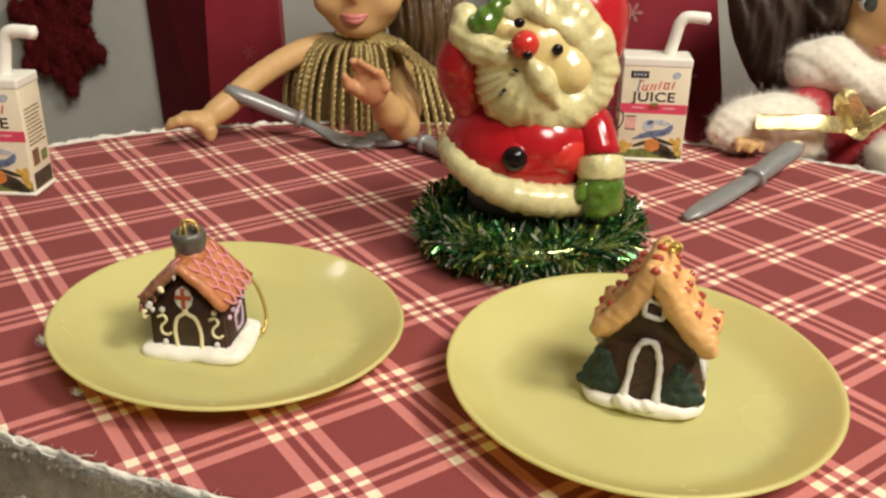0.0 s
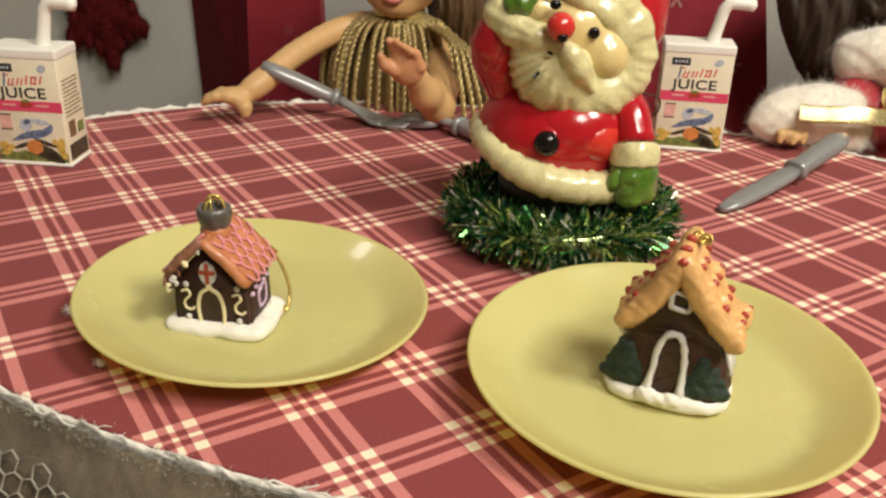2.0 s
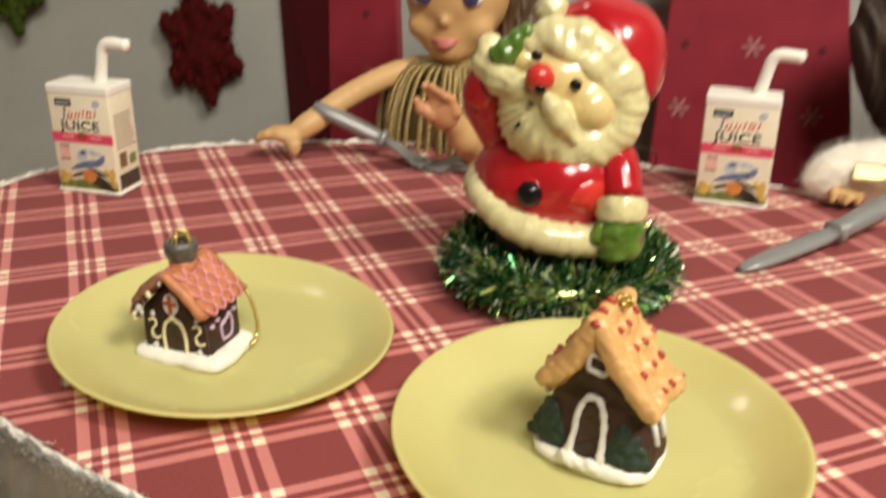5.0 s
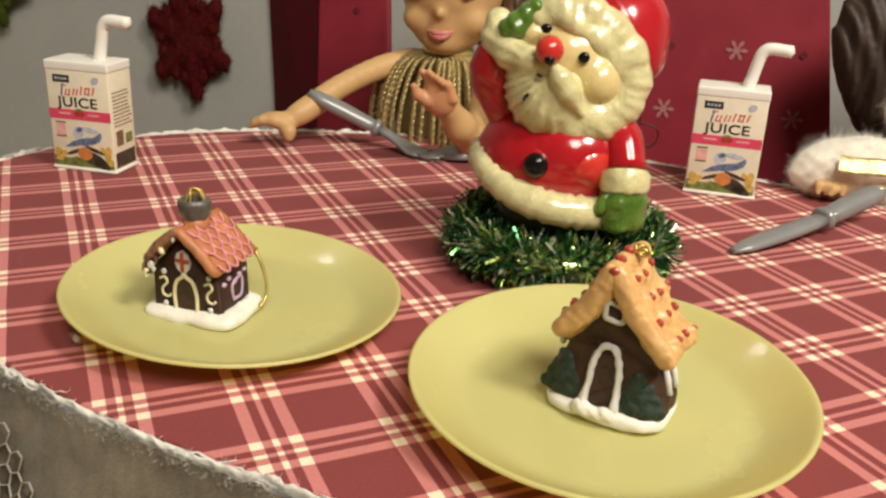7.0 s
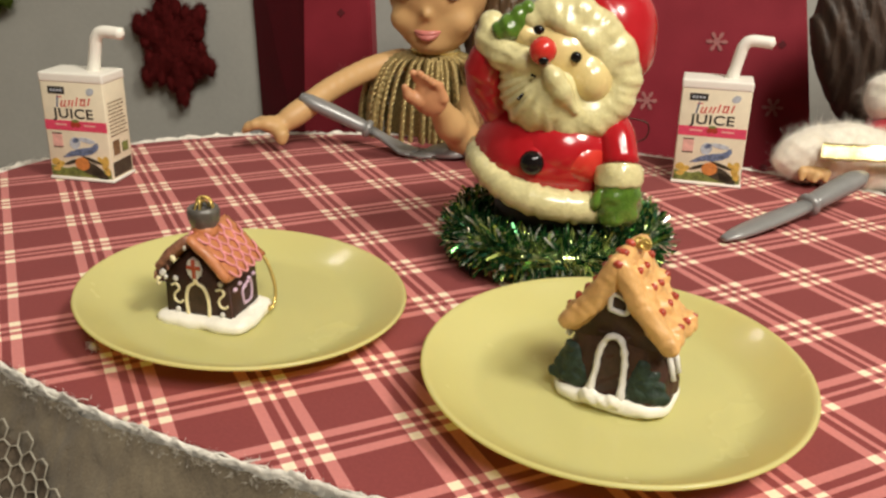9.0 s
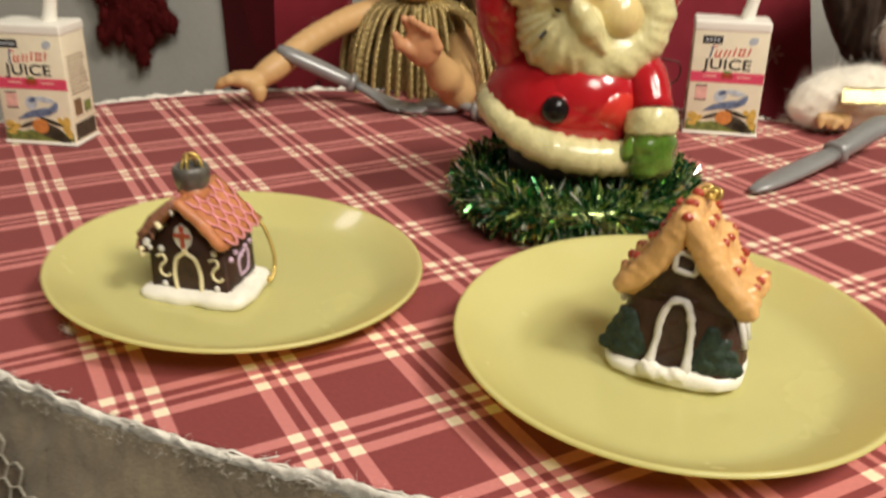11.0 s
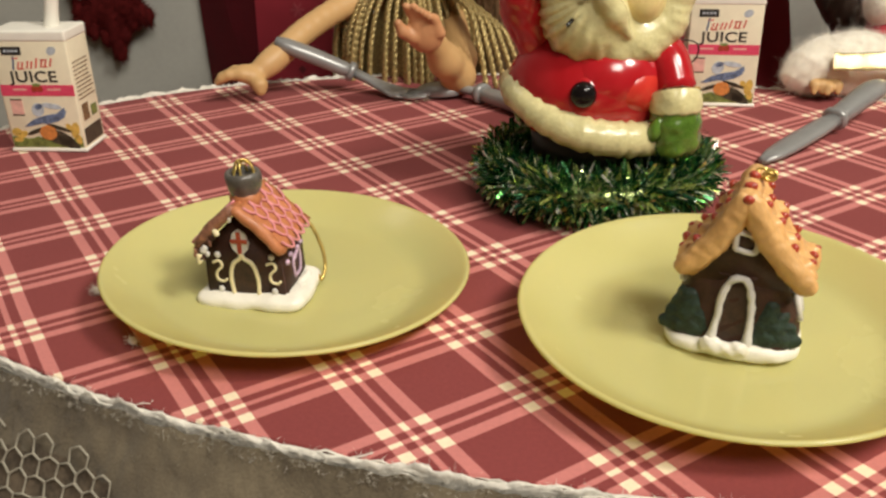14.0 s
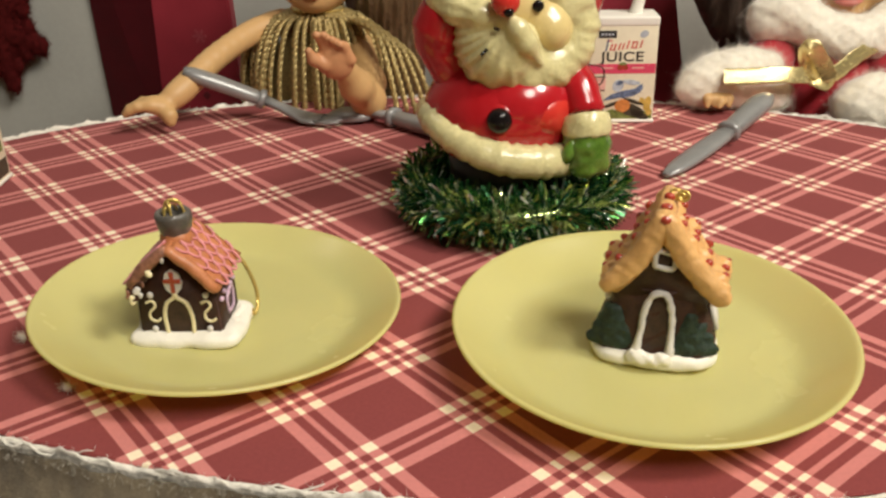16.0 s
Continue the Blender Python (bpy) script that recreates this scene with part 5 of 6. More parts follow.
knife = empty("toy_knife", Matrix(), "grey silver plastic toy knife lying over the table's edge", "knife")
tip, col, end = Vector((0.1218, 0.3822, 0.0022)), Vector((0.1600, 0.4215, 0.0066)), Vector((0.1880, 0.4500, 0.0142))
bm = bmesh.new()
ribbon_solid(bm, lerp(tip, col, 8), [0.0020, 0.0040, 0.0048, 0.0050, 0.0050, 0.0049, 0.0046, 0.0036], [0.0010, 0.0017, 0.0019, 0.0020, 0.0021, 0.0022, 0.0024, 0.0026])
part("blade", bm, M_SILVER, knife, "broad blunt grey blade")
handle_part(knife, col, end, k=1.12)

fork = empty("toy_fork", Matrix(), "grey silver plastic toy fork leaning on the blond doll's arm", "fork")
fe, fc, fh = Vector((-0.0900, 0.4815, 0.0275)), Vector((-0.0535, 0.4865, 0.0105)), Vector((-0.0370, 0.4815, 0.0040))
handle_part(fork, fc, fe, k=1.2)
bm = bmesh.new()
ribbon_solid(bm, [fc, fc.lerp(fh, 0.5), fh, fh + Vector((0.006, -0.0028, -0.0016)), fh + Vector((0.012, -0.005, -0.0016))], [0.0030, 0.0032, 0.0056, 0.0076, 0.0076], [0.0024, 0.002, 0.0016, 0.0014, 0.0013])
part("fork_head", bm, M_SILVER, fork)
ax = Vector((0.92, -0.39, 0.06)).normalized()
sd = Vector((0.39, 0.92, 0))
for k in (-1.5, -0.5, 0.5, 1.5):
    bm = bmesh.new()
    s = fh + Vector((0.011, -0.0046, -0.0016)) + sd * k * 0.0040
    ribbon_solid(bm, [s, s + ax * 0.007 + Vector((0, 0, -0.0003)), s + ax * 0.014 + Vector((0, 0, 0.0004))], [0.0012, 0.0011, 0.0006], [0.0011, 0.001, 0.0006])
    part("tine", bm, M_SILVER, fork)

spoon = empty("toy_spoon", Matrix(), "grey silver plastic toy spoon lying behind the figurine", "spoon")
sc, se = Vector((0.0105, 0.4680, 0.0050)), Vector((0.0420, 0.4360, 0.0042))
handle_part(spoon, sc, se)
bm = bmesh.new()
ribbon_solid(bm, [sc, Vector((0.004, 0.4725, 0.0052)), Vector((-0.001, 0.4755, 0.006))], [0.003, 0.0024, 0.003], [0.0026, 0.002, 0.0016])
part("neck", bm, M_SILVER, spoon)
bm = bmesh.new()
vs = ball(bm, (0, 0, 0), (0.0125, 0.0078, 0.0042), seg=28, rings=18)
for v in bm.verts:
    if v.co.z < 0:
        v.co.z = v.co.z * 0.75 - 0.0008 + 0.0034 * max(0, 1 - (v.co.x / 0.0118) ** 2 - (v.co.y / 0.0072) ** 2) * 0.9
o = part("bowl", bm, M_SILVER, spoon, "face-down oval bowl")
o.matrix_basis = pose(-0.0105, 0.4800, 0.0028, 0, -6, -28)


# ---- dolls (each one plain mesh) ----
def doll_gold():
    bm = bmesh.new()
    SK, PA, LI, EW, IR, HA, DR, GO = range(8)
    # head
    sculpt(bm, [("e", (-0.0265, 0.5345, 0.0820), (0.0282, 0.0258, 0.0300)), ("e", (-0.0268, 0.5290, 0.0605), (0.0198, 0.0172, 0.0145)), ("e", (-0.0275, 0.5205, 0.0525), (0.0090, 0.0080, 0.0060)),
                ("e", (-0.0420, 0.5205, 0.0650), (0.0080, 0.0070, 0.0070)), ("e", (-0.0125, 0.5205, 0.0650), (0.0080, 0.0070, 0.0070)), ("e", (-0.0280, 0.5105, 0.0690), (0.0018, 0.0026, 0.0020)),
                ("c", (-0.0275, 0.5350, 0.030), (-0.0270, 0.5340, 0.056), 0.0105, 0.0085)], SK, h=0.0009, k=0.005)
    tube(bm, curve_pts([(-0.0350, 0.5128, 0.0597), (-0.0310, 0.5105, 0.0592), (-0.0280, 0.5100, 0.0588), (-0.0245, 0.5105, 0.0592), (-0.0205, 0.5128, 0.0599)], 5), [0.0004 + 0.0014 * math.sin(math.pi * k / 20) ** 0.7 for k in range(21)], LI, seg=9)
    tube(bm, curve_pts([(-0.0345, 0.5128, 0.0592), (-0.0310, 0.5108, 0.0574), (-0.0278, 0.5102, 0.0568), (-0.0245, 0.5108, 0.0574), (-0.0210, 0.5128, 0.0594)], 5), [0.0004 + 0.0016 * math.sin(math.pi * k / 20) ** 0.7 for k in range(21)], LI, seg=9)
    for x in (-0.0395, -0.0150):
        ball(bm, (x, 0.5128, 0.0815), (0.0070, 0.0034, 0.0052), EW, seg=20, rings=14)
        ball(bm, (x + 0.0006, 0.5102, 0.0815), (0.0044, 0.0016, 0.0046), IR, seg=18, rings=12)
    # body and skirt of braid
    ball(bm, (-0.0280, 0.5380, 0.0000), (0.0290, 0.0210, 0.0430), DR, seg=32, rings=20)
    tube(bm, [(-0.028, 0.540, -0.03), (-0.028, 0.548, -0.066)], [0.030, 0.026], DR, seg=24, flat=0.8)
    rr = random.Random(8)
    n = 46

    def twisted(pts, start):
        """Two plies wound round each other."""
        for q in (0, math.pi):
            ply = []
            for i, p in enumerate(pts):
                d = (pts[min(i + 1, len(pts) - 1)] - pts[max(i - 1, 0)]).normalized()
                u = d.cross(Vector((0.3, 1, 0.1))).normalized()
                w = d.cross(u)
                ph = start + q + i * 1.6
                ply.append(p + (u * math.cos(ph) + w * math.sin(ph)) * 0.00062)
            tube(bm, ply, 0.00105, DR, seg=6)

    for k in range(n):
        a = 2 * math.pi * k / n + rr.uniform(-0.04, 0.04)
        c, s = math.cos(a), math.sin(a)
        wide = (0.037 if c < 0 else 0.024) + 0.004 * rr.random()
        hem = -0.012 + 0.008 * rr.random()
        base = Vector((-0.0275, 0.5330, 0))
        ctrl = [base + Vector((0.0125 * c, 0.0110 * s, 0.0455)), base + Vector(((0.0310 if c < 0 else 0.0215) * c, 0.0185 * s, 0.0400)),
                base + Vector(((wide + 0.001) * c, 0.0260 * s, 0.0200 + rr.uniform(-0.002, 0.002))), base + Vector(((wide + 0.001 + rr.uniform(-0.003, 0.005)) * c, 0.0290 * s, hem))]
        twisted(curve_pts(ctrl, 14), k * 1.3)
        if rr.random() < 0.5:
            off = Vector((rr.uniform(-0.002, 0.002), -0.0015, 0))
            twisted([p + off + Vector((c, s * 0.6, 0)) * 0.0014 for p in curve_pts(ctrl, 14)[8:]], k)
    # a few cords falling over the arm
    for k in range(5):
        twisted(curve_pts([(-0.010 + 0.002 * k, 0.519, 0.043), (0.004 + 0.0036 * k, 0.498, 0.039 - 0.002 * k), (0.010 + 0.0036 * k, 0.482 + 0.002 * k, 0.023), (0.0135 + 0.0044 * k, 0.476 + 0.003 * k, 0.0025 + 0.002 * (k % 2))], 10), k)
    n = 40
    tube(bm, [(-0.0272 + 0.0122 * math.cos(t), 0.5325 + 0.0108 * math.sin(t), 0.0472) for t in (2 * math.pi * k / n for k in range(n + 1))], 0.0022, GO, seg=9, cap=False)
    # outstretched arm on the table
    arm = curve_pts([(-0.0470, 0.5340, 0.0400), (-0.0630, 0.5195, 0.0362), (-0.0782, 0.4980, 0.0288), (-0.0900, 0.4800, 0.0195), (-0.0965, 0.4735, 0.0150)], 4)
    hand = rods([tuple(p) for p in arm], [0.0066, 0.0064, 0.0062, 0.0061, 0.0060, 0.0059, 0.0058, 0.0058, 0.0058, 0.0058, 0.0058, 0.0058, 0.0058, 0.0056, 0.0053, 0.0050, 0.0047])
    hand += [("e", (-0.1015, 0.4705, 0.0138), (0.0085, 0.0066, 0.0046), (0, 12, 25))]
    for j in range(4):
        y, r = 0.4650 + 0.0036 * j, 0.0021 - 0.0001 * j
        hand += rods([(-0.1040, y + 0.001, 0.0146), (-0.1100, y, 0.0146), (-0.1145 + 0.0010 * abs(j - 1), y, 0.0130), (-0.1172 + 0.0012 * abs(j - 1), y, 0.0110)], [r + 0.0003, r, r - 0.0002, r - 0.0006])
    hand += rods([(-0.0985, 0.4680, 0.0120), (-0.0955, 0.4655, 0.0098), (-0.0950, 0.4645, 0.0072)], [0.0038, 0.0034, 0.0024])
    sculpt(bm, hand, SK, h=0.0006, k=0.0022)
    # raised hand
    hand = rods([(-0.0060, 0.5260, 0.0280), (-0.0005, 0.5000, 0.0140), (-0.0010, 0.4790, 0.0105), (-0.0060, 0.4660, 0.0210), (-0.0105, 0.4580, 0.0315)], [0.0070, 0.0074, 0.0078, 0.0070, 0.0058])
    sculpt(bm, hand, SK, h=0.0008, k=0.005)
    hand = [("e", (-0.0140, 0.4530, 0.0365), (0.0082, 0.0044, 0.0092), (8, -30, 0))]
    for j in range(4):
        x, z = -0.0172 + 0.0034 * j, 0.0435 - 0.0012 * j
        hand += rods([(x, 0.4520, z - 0.003), (x - 0.0024, 0.4505, z + 0.0035), (x - 0.0042, 0.4475, z + 0.0072 - 0.001 * abs(j - 1))], [0.0026, 0.0022, 0.0017])
    hand += rods([(-0.0190, 0.4510, 0.0355), (-0.0235, 0.4490, 0.0385), (-0.0252, 0.4475, 0.0425)], [0.0034, 0.0027, 0.0018])
    sculpt(bm, hand, PA, h=0.0005, k=0.0014)
    # hair
    sculpt(bm, [("e", (-0.0250, 0.5420, 0.0960), (0.0322, 0.0270, 0.0330)), ("c", (0.0000, 0.5530, 0.0950), (0.0080, 0.5560, 0.0500), 0.0150, 0.0200), ("c", (0.0080, 0.5560, 0.0500), (0.0160, 0.5590, -0.0050), 0.0200, 0.0140)], HA, h=0.0011, k=0.008,
           warp=lambda x, y, z: 0.0006 * np.sin(900 * x - 150 * z + 2 * np.sin(120 * z)) + 0.0006 * np.sin(1700 * x + 90 * z + 800 * y))
    o = obj("blond_doll", bm, [M_SKIN, M_PALM, M_LIPS, M_EYEWHITE, M_IRIS, M_HAIRBLOND, M_DRESS, M_FOIL])
    tagged(o, "blond doll in a gold braid dress leaning on the table", "doll")


doll_gold()


def doll_coat():
    bm = bmesh.new()
    SK, LI, EW, IR, HA, RD, FU, GO = range(8)
    # coat down to the floor
    lv = tube(bm, [(0.2500, 0.5440, FLOOR_Z + 0.004), (0.2480, 0.5400, -0.090), (0.2460, 0.5330, -0.030), (0.2450, 0.5300, 0.010), (0.2460, 0.5320, 0.034)], [0.046, 0.042, 0.037, 0.034, 0.026], RD, seg=32, flat=0.85)
    rough_up(lv, 0.002, 60)
    # sleeves
    tube(bm, curve_pts([(0.2200, 0.5280, 0.0260), (0.2080, 0.5050, 0.0130), (0.1920, 0.4900, 0.0120)], 5), 0.0125, RD, seg=18)
    tube(bm, curve_pts([(0.2720, 0.5260, 0.0240), (0.2750, 0.5000, 0.0060), (0.2660, 0.4860, 0.0020)], 5), 0.0125, RD, seg=18)
    # head turned a little to the table, hair in one heavy wave
    head = Vector((0.2590, 0.5350, 0.0690))
    turn = Matrix.Rotation(radians(-22), 3, "Z")

    def at(x, y, z):
        return tuple(head + turn @ Vector((x, y, z)))

    sculpt(bm, [("e", at(0, 0, 0), (0.0280, 0.0262, 0.0300)), ("e", at(0, -0.0050, -0.0205), (0.0198, 0.0172, 0.0145)), ("e", at(0, -0.0135, -0.0285), (0.0090, 0.0080, 0.0060)),
                ("e", at(-0.0155, -0.0135, -0.0160), (0.0080, 0.0070, 0.0070)), ("e", at(0.0150, -0.0135, -0.0160), (0.0080, 0.0070, 0.0070)), ("e", at(0, -0.0250, -0.0110), (0.0022, 0.0034, 0.0024))], SK, h=0.0009, k=0.005)
    for q in (0.0004, -0.0016):
        tube(bm, curve_pts([at(-0.0075, -0.0215, -0.0218 + q * 0.5), at(-0.003, -0.0240, -0.0222 + q), at(0.003, -0.0240, -0.0222 + q), at(0.0075, -0.0215, -0.0218 + q * 0.5)], 6), [0.0004 + 0.0015 * math.sin(math.pi * j / 18) ** 0.7 for j in range(19)], LI, seg=9)
    for x in (-0.0125, 0.0125):
        ball(bm, at(x, -0.0210, 0.0000), (0.0068, 0.0036, 0.0046), EW, rot=(0, 0, -22), seg=20, rings=14)
        ball(bm, at(x, -0.0238, 0.0000), (0.0040, 0.0016, 0.0042), IR, rot=(0, 0, -22), seg=16, rings=12)
        tube(bm, curve_pts([at(x - 0.007, -0.0225, 0.0015), at(x, -0.0255, 0.0052), at(x + 0.007, -0.0225, 0.0015)], 6), 0.0007, HA, seg=6)
    sculpt(bm, [("e", (0.2530, 0.5520, 0.0850), (0.0420, 0.0260, 0.0350)), ("e", (0.2085, 0.5560, 0.0620), (0.0325, 0.0170, 0.0420), (0, -12, 0)), ("e", (0.2165, 0.5560, 0.0280), (0.0230, 0.0150, 0.0220)), ("e", (0.2300, 0.5540, 0.0180), (0.0210, 0.0150, 0.0220)),
                ("c", (0.2320, 0.5300, 0.1000), (0.2260, 0.5360, 0.0600), 0.0080, 0.0090)], HA, h=0.0012, k=0.008,
           warp=lambda x, y, z: 0.0008 * np.sin(520 * x + 210 * z + 1.5 * np.sin(90 * z)) + 0.0005 * np.sin(1500 * x + 300 * z + 700 * y + 2 * np.sin(70 * z)))
    # hand resting at the rim
    hand = [("e", (0.1720, 0.4740, 0.0078), (0.0075, 0.0050, 0.0040))]
    for j in range(4):
        q = 0.0012 * math.sin(2.1 * j + 0.4)
        hand += rods([(0.1668 + 0.0033 * j, 0.4720, 0.0084), (0.1656 + 0.0036 * j + q * 0.5, 0.4688 + q, 0.0078 + q * 0.5), (0.1650 + 0.0036 * j + q, 0.4672 + q, 0.0052)], [0.0022, 0.0020, 0.0013])
    sculpt(bm, hand, SK, h=0.0005, k=0.0016)
    # fur cuffs and collar
    lump = lambda x, y, z: 0.0006 * np.sin(330 * x + 90 * z) * np.sin(310 * z + 200 * y) + 0.0003 * np.sin(800 * x + 500 * y) * np.sin(760 * z)
    furs = []
    for forms in ([("e", (0.1820, 0.4845, 0.0140), (0.0285, 0.0135, 0.0150), (0, -8, 8)), ("e", (0.1990, 0.4810, 0.0070), (0.0125, 0.0105, 0.0098))],
                  [("e", (0.2620, 0.4850, -0.0025), (0.0255, 0.0150, 0.0165))],
                  [("e", (0.2120, 0.5170, 0.0365), (0.0125, 0.0120, 0.0130)), ("e", (0.2220, 0.5120, 0.0400), (0.0135, 0.0120, 0.0135)), ("e", (0.2350, 0.5070, 0.0320), (0.0130, 0.0120, 0.0120)), ("e", (0.2490, 0.5050, 0.0280), (0.0130, 0.0120, 0.0120)),
                   ("e", (0.2640, 0.5080, 0.0290), (0.0130, 0.0120, 0.0120)), ("e", (0.2780, 0.5150, 0.0350), (0.0130, 0.0120, 0.0130)), ("e", (0.2880, 0.5270, 0.0390), (0.0130, 0.0130, 0.0130))]):
        furs.append(sculpt(bm, forms, FU, h=0.0010, k=0.006, warp=lump))
    for j, f in enumerate(furs):
        tufts(bm, f, 8000 if j != 1 else 5000, 0.0017, 0.00005, FU, seed=30 + j, spread=0.55)
        tufts(bm, f, 1800, 0.0045, 0.00005, FU, seed=60 + j, spread=0.8)
    # ribbon with bow
    def band(ctrl, w, up):
        n = 36 * (len(ctrl) - 1) + 1
        ribbon_solid(bm, curve_pts(ctrl, 36), [w * (1 + 0.03 * math.sin(i * 0.3)) for i in range(n)], [0.00022 + 0.00024 * (i % 3 == 0) for i in range(n)], up=Vector(up), mi=GO)

    band([(0.1725, 0.4680, 0.0195), (0.1820, 0.4650, 0.0200), (0.1960, 0.4625, 0.0210), (0.2120, 0.4680, 0.0190), (0.2240, 0.4880, 0.0130)], 0.0042, (0.1, -1, 0.55))
    band([(0.2300, 0.4860, 0.0130), (0.2190, 0.4800, 0.0220), (0.2160, 0.4780, 0.0290), (0.2185, 0.4760, 0.0300), (0.2310, 0.4790, 0.0140)], 0.0042, (-0.6, -0.6, 0.5))
    band([(0.2240, 0.4880, 0.0120), (0.2340, 0.4850, 0.0140), (0.2480, 0.4900, 0.0220), (0.2620, 0.4980, 0.0260)], 0.0040, (0.2, -1, 0.2))
    band([(0.2230, 0.4890, 0.0180), (0.2260, 0.4850, 0.0120), (0.2320, 0.4850, 0.0100), (0.2360, 0.4890, 0.0140)], 0.0034, (0.3, -1, 0.4))
    o = obj("dark_haired_doll", bm, [M_SKIN, M_LIPS, M_EYEWHITE, M_IRISGREY, M_HAIRBROWN, M_VELVET, M_FUR, M_FOIL])
    tagged(o, "brown-haired doll in red velvet coat with white fur and gold ribbon", "doll")


doll_coat()


# ---- doll chairs ----
def flake_mesh(r, material):
    """A flat six-armed flake: one star outline with notched arms."""
    bm = bmesh.new()
    outline = []
    for k in range(6):
        for da, q in ((-0.2, 0.34), (-0.30, 0.62), (-0.12, 0.98), (0.12, 0.98), (0.30, 0.62), (0.2, 0.34)):
            t = k * math.pi / 3 + da
            outline.append((r * q * math.cos(t), r * q * math.sin(t)))
    prism(bm, outline, -0.0002, 0.0002)
    me = bpy.data.meshes.new("snowflake")
    bm.to_mesh(me)
    bm.free()
    me.materials.append(material)
    return me


def dot_mesh(r):
    """A dark printed dot with a rounded four-lobed edge."""
    bm = bmesh.new()
    prism(bm, [(r * (0.85 + 0.15 * math.cos(4 * t)) * math.cos(t), r * (0.85 + 0.15 * math.cos(4 * t)) * math.sin(t)) for t in (2 * math.pi * q / 20 for q in range(20))], -0.0003, 0.0002)
    me = bpy.data.meshes.new("dot")
    bm.to_mesh(me)
    bm.free()
    me.materials.append(M_DOT)
    return me


# the second flake is smaller and closer to the paper's red
FLAKE, FAINT_FLAKE = flake_mesh(0.0066, M_FLAKE), flake_mesh(0.0050, M_FAINT)
DOT = dot_mesh(0.0026)


def chair(m, top, label, shift, left, right, side=0, big=None):
    """A box chair papered in red: sloping back, seat and plinth legs. left and right: the back's edges at seat and top."""
    th = empty("doll_chair", m, label, "chair", "doll chairs")
    zs, z0 = -0.067, FLOOR_Z + 0.001
    (lb, lt), (rb, rt) = left, right
    mid, wb = (lb + rb) / 2, rb - lb
    bm = bmesh.new()
    prism(bm, [(lb, zs - 0.006), (rb, zs - 0.006), (rt, top - 0.006), (rt - 0.008, top), (lt + 0.008, top), (lt, top - 0.006)], 0.0, 0.012)
    bmesh.ops.bevel(bm, geom=bm.edges[:], offset=0.0012, segments=2, affect="EDGES")
    back = part("backrest", bm, M_FELT, th, "red backrest with pale snowflakes", smooth=False)
    bm = bmesh.new()
    box(bm, (mid, -0.043, zs - 0.009), (wb, 0.085, 0.018), bevel=0.003, seg=3)
    part("seat", bm, M_FELT, th, smooth=False)
    for sx in (-1, 1):
        for y in (-0.078, -0.004):
            bm = bmesh.new()
            box(bm, (mid + sx * (wb / 2 - 0.008), y, (zs - 0.018 + z0) / 2), (0.012, 0.012, zs - 0.018 - z0), bevel=0.001)
            part("leg", bm, M_FELT, th, smooth=False)
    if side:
        # side turned from the lamp; its shade is put into the colour
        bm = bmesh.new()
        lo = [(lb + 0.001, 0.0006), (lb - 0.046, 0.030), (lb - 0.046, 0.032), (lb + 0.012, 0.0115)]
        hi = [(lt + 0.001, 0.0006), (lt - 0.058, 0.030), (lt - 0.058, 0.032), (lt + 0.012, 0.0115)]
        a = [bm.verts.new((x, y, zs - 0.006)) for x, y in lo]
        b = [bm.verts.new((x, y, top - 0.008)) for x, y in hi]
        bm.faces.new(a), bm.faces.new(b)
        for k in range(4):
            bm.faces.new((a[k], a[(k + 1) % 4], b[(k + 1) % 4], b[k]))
        part("slanting_side", bm, M_SHADEDFELT, th, "slanting red side, coloured dark for shade", smooth=False)
    sx, sz = shift
    for i in range(-4, 5):
        for j in range(-4, 5):
            x, z = sx + i * 0.0388, sz + j * 0.0392
            f = (z - zs) / (top - zs)
            if not lb + (lt - lb) * f + 0.0065 < x < rb + (rt - rb) * f - 0.0065 or z > top - 0.010 or z < zs + 0.004:
                continue
            if (i + j) % 2:
                o = new("dot", DOT)
            else:
                o = new("snowflake", big or FLAKE)
            o.parent = back
            o.location = (x, -0.0004, z)
    return th


chair(pose(-0.1185, 0.6410, 0, 0, 0, -6), 0.125, "red snowflake-papered doll chair behind the blond doll", (0.004, 0.012), (-0.029, -0.023), (0.029, 0.023), side=-1, big=FAINT_FLAKE)
chair(pose(0.1310, 0.6180, 0, 0, 0, 0), 0.135, "red snowflake-papered empty doll chair against the wall", (0.0030, 0.0465), (-0.052, -0.046), (0.079, 0.042))


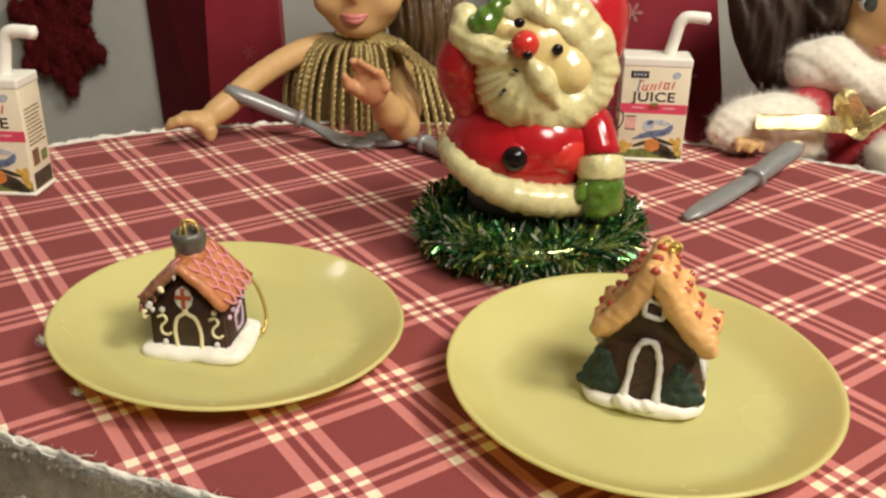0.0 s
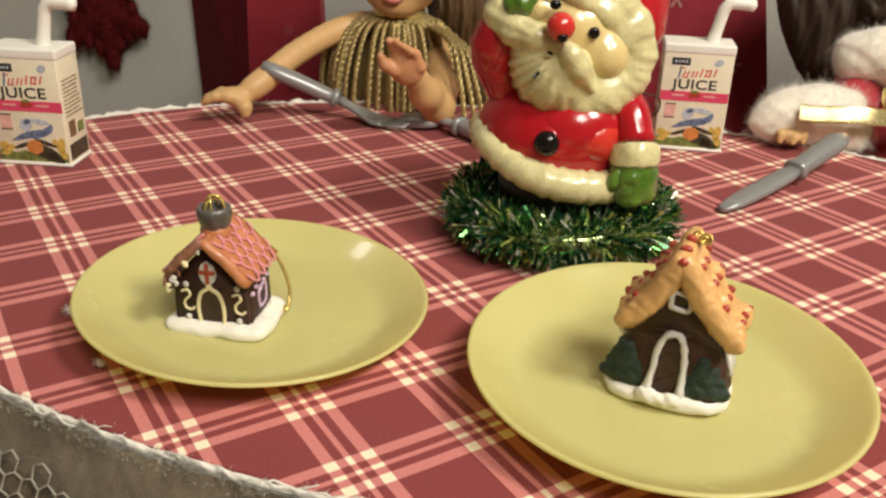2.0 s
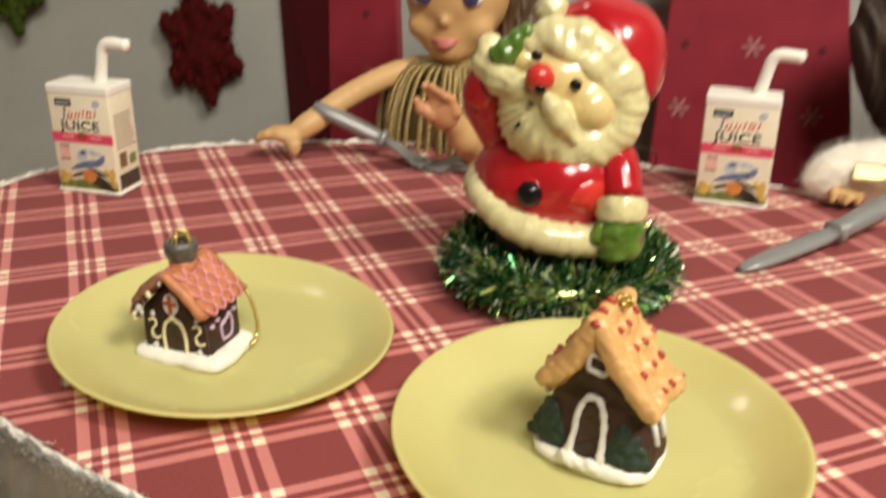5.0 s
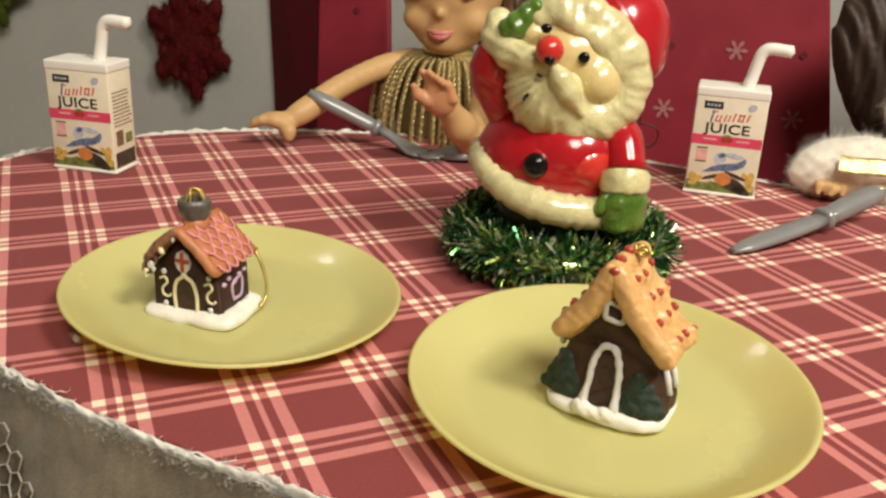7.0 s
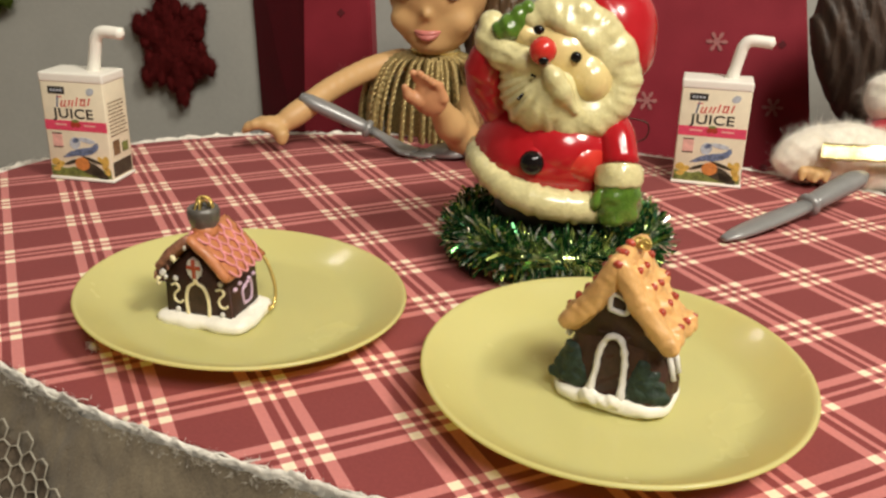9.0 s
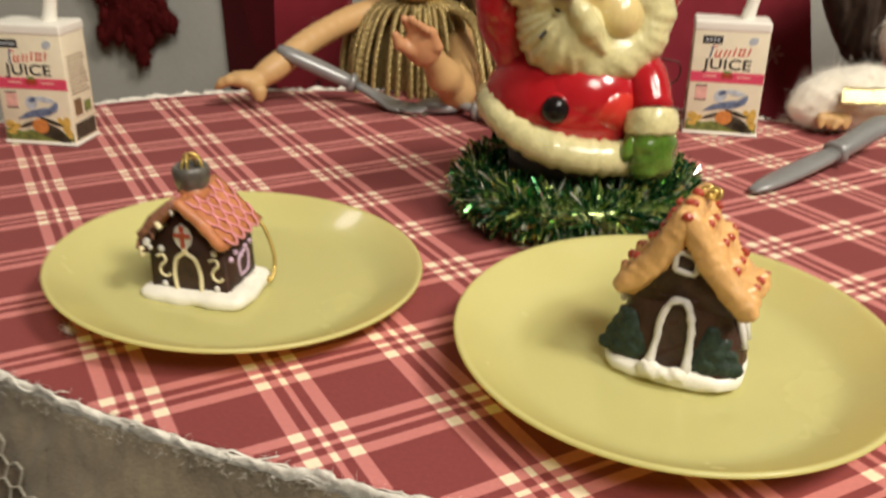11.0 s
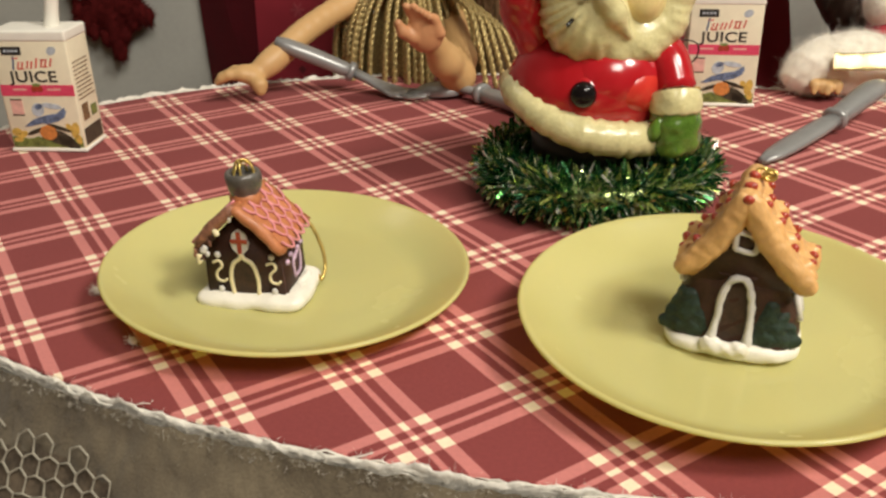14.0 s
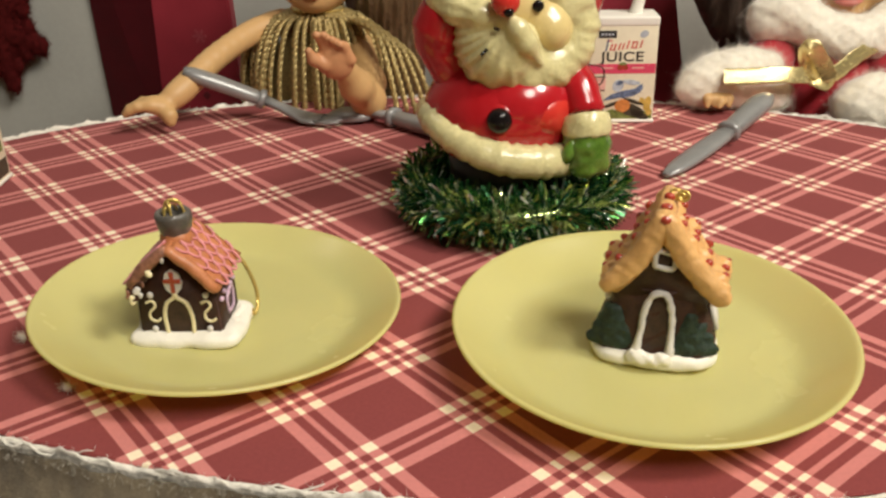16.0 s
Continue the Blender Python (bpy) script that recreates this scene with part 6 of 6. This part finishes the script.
# ---- wall ornament ----
def star_ornament(c, r, material, label, seed, arms=6):
    th = empty("snowflake_ornament", Matrix.Translation(c) @ Matrix.Diagonal((0.76, 0.5, 1, 1)), label, "ornament")

    def fuzzy(name, bm, n, s):
        pts = [(v.co.copy(), Vector((v.co.x, v.co.y * 2, v.co.z)).normalized()) for v in bm.verts]
        tufts(bm, pts, n * 6, 0.0036, 0.00016, 0, seed=s, spread=0.9)
        part(name, bm, material, th)

    bm = bmesh.new()
    ball(bm, (0, 0, 0), (r * 0.58, 0.006, r * 0.58), seg=24, rings=14, amp=0.002, freq=150, seed=seed)
    fuzzy("core", bm, 500, seed)
    for k in range(arms):
        bm = bmesh.new()
        a = radians(-82) + 2 * math.pi * k / arms
        for q in range(3, 9):
            f = q / 8
            w = r * (0.24 - 0.07 * f)
            ball(bm, (math.cos(a) * r * 0.92 * f, -0.001, math.sin(a) * r * 0.92 * f), (w, 0.0055, w), seg=12, rings=8, amp=0.0024, freq=260, seed=seed + q + 9 * k)
        for s in (-1, 1):
            b = a + s * 0.30
            ball(bm, (math.cos(b) * r * 0.68, -0.001, math.sin(b) * r * 0.68), (r * 0.15, 0.005, r * 0.15), seg=12, rings=8, amp=0.002, freq=260, seed=seed + k + s)
        fuzzy("arm", bm, 420, seed + k)


star_ornament((-0.2570, WALL_Y - 0.0090, 0.0170), 0.0425, M_GARNET, "fuzzy dark red snowflake ornament hung on the grey wall", 4)
star_ornament((-0.4200, WALL_Y - 0.0090, 0.0620), 0.0425, M_GREENCHEN, "fuzzy green snowflake ornament hung on the grey wall", 8)


# ---- lint under the plate's rim ----
for j, (x, y) in enumerate(((-0.0960, 0.2715), (-0.0740, 0.2440))):
    bm = bmesh.new()
    vs = ball(bm, (0, 0, 0.0012), (0.0013, 0.0009, 0.0011), seg=16, rings=10, amp=0.0006, freq=500, seed=j)
    tufts(bm, skin_points(vs), 60, 0.0016, 0.00007, 0, seed=j)
    o = obj("lint_crumb", bm, M_TRIM)
    o.location = (x, y, 0.0003)
    tagged(o, "tiny tuft of white lint on the plaid cloth", "lint", "lint crumbs")
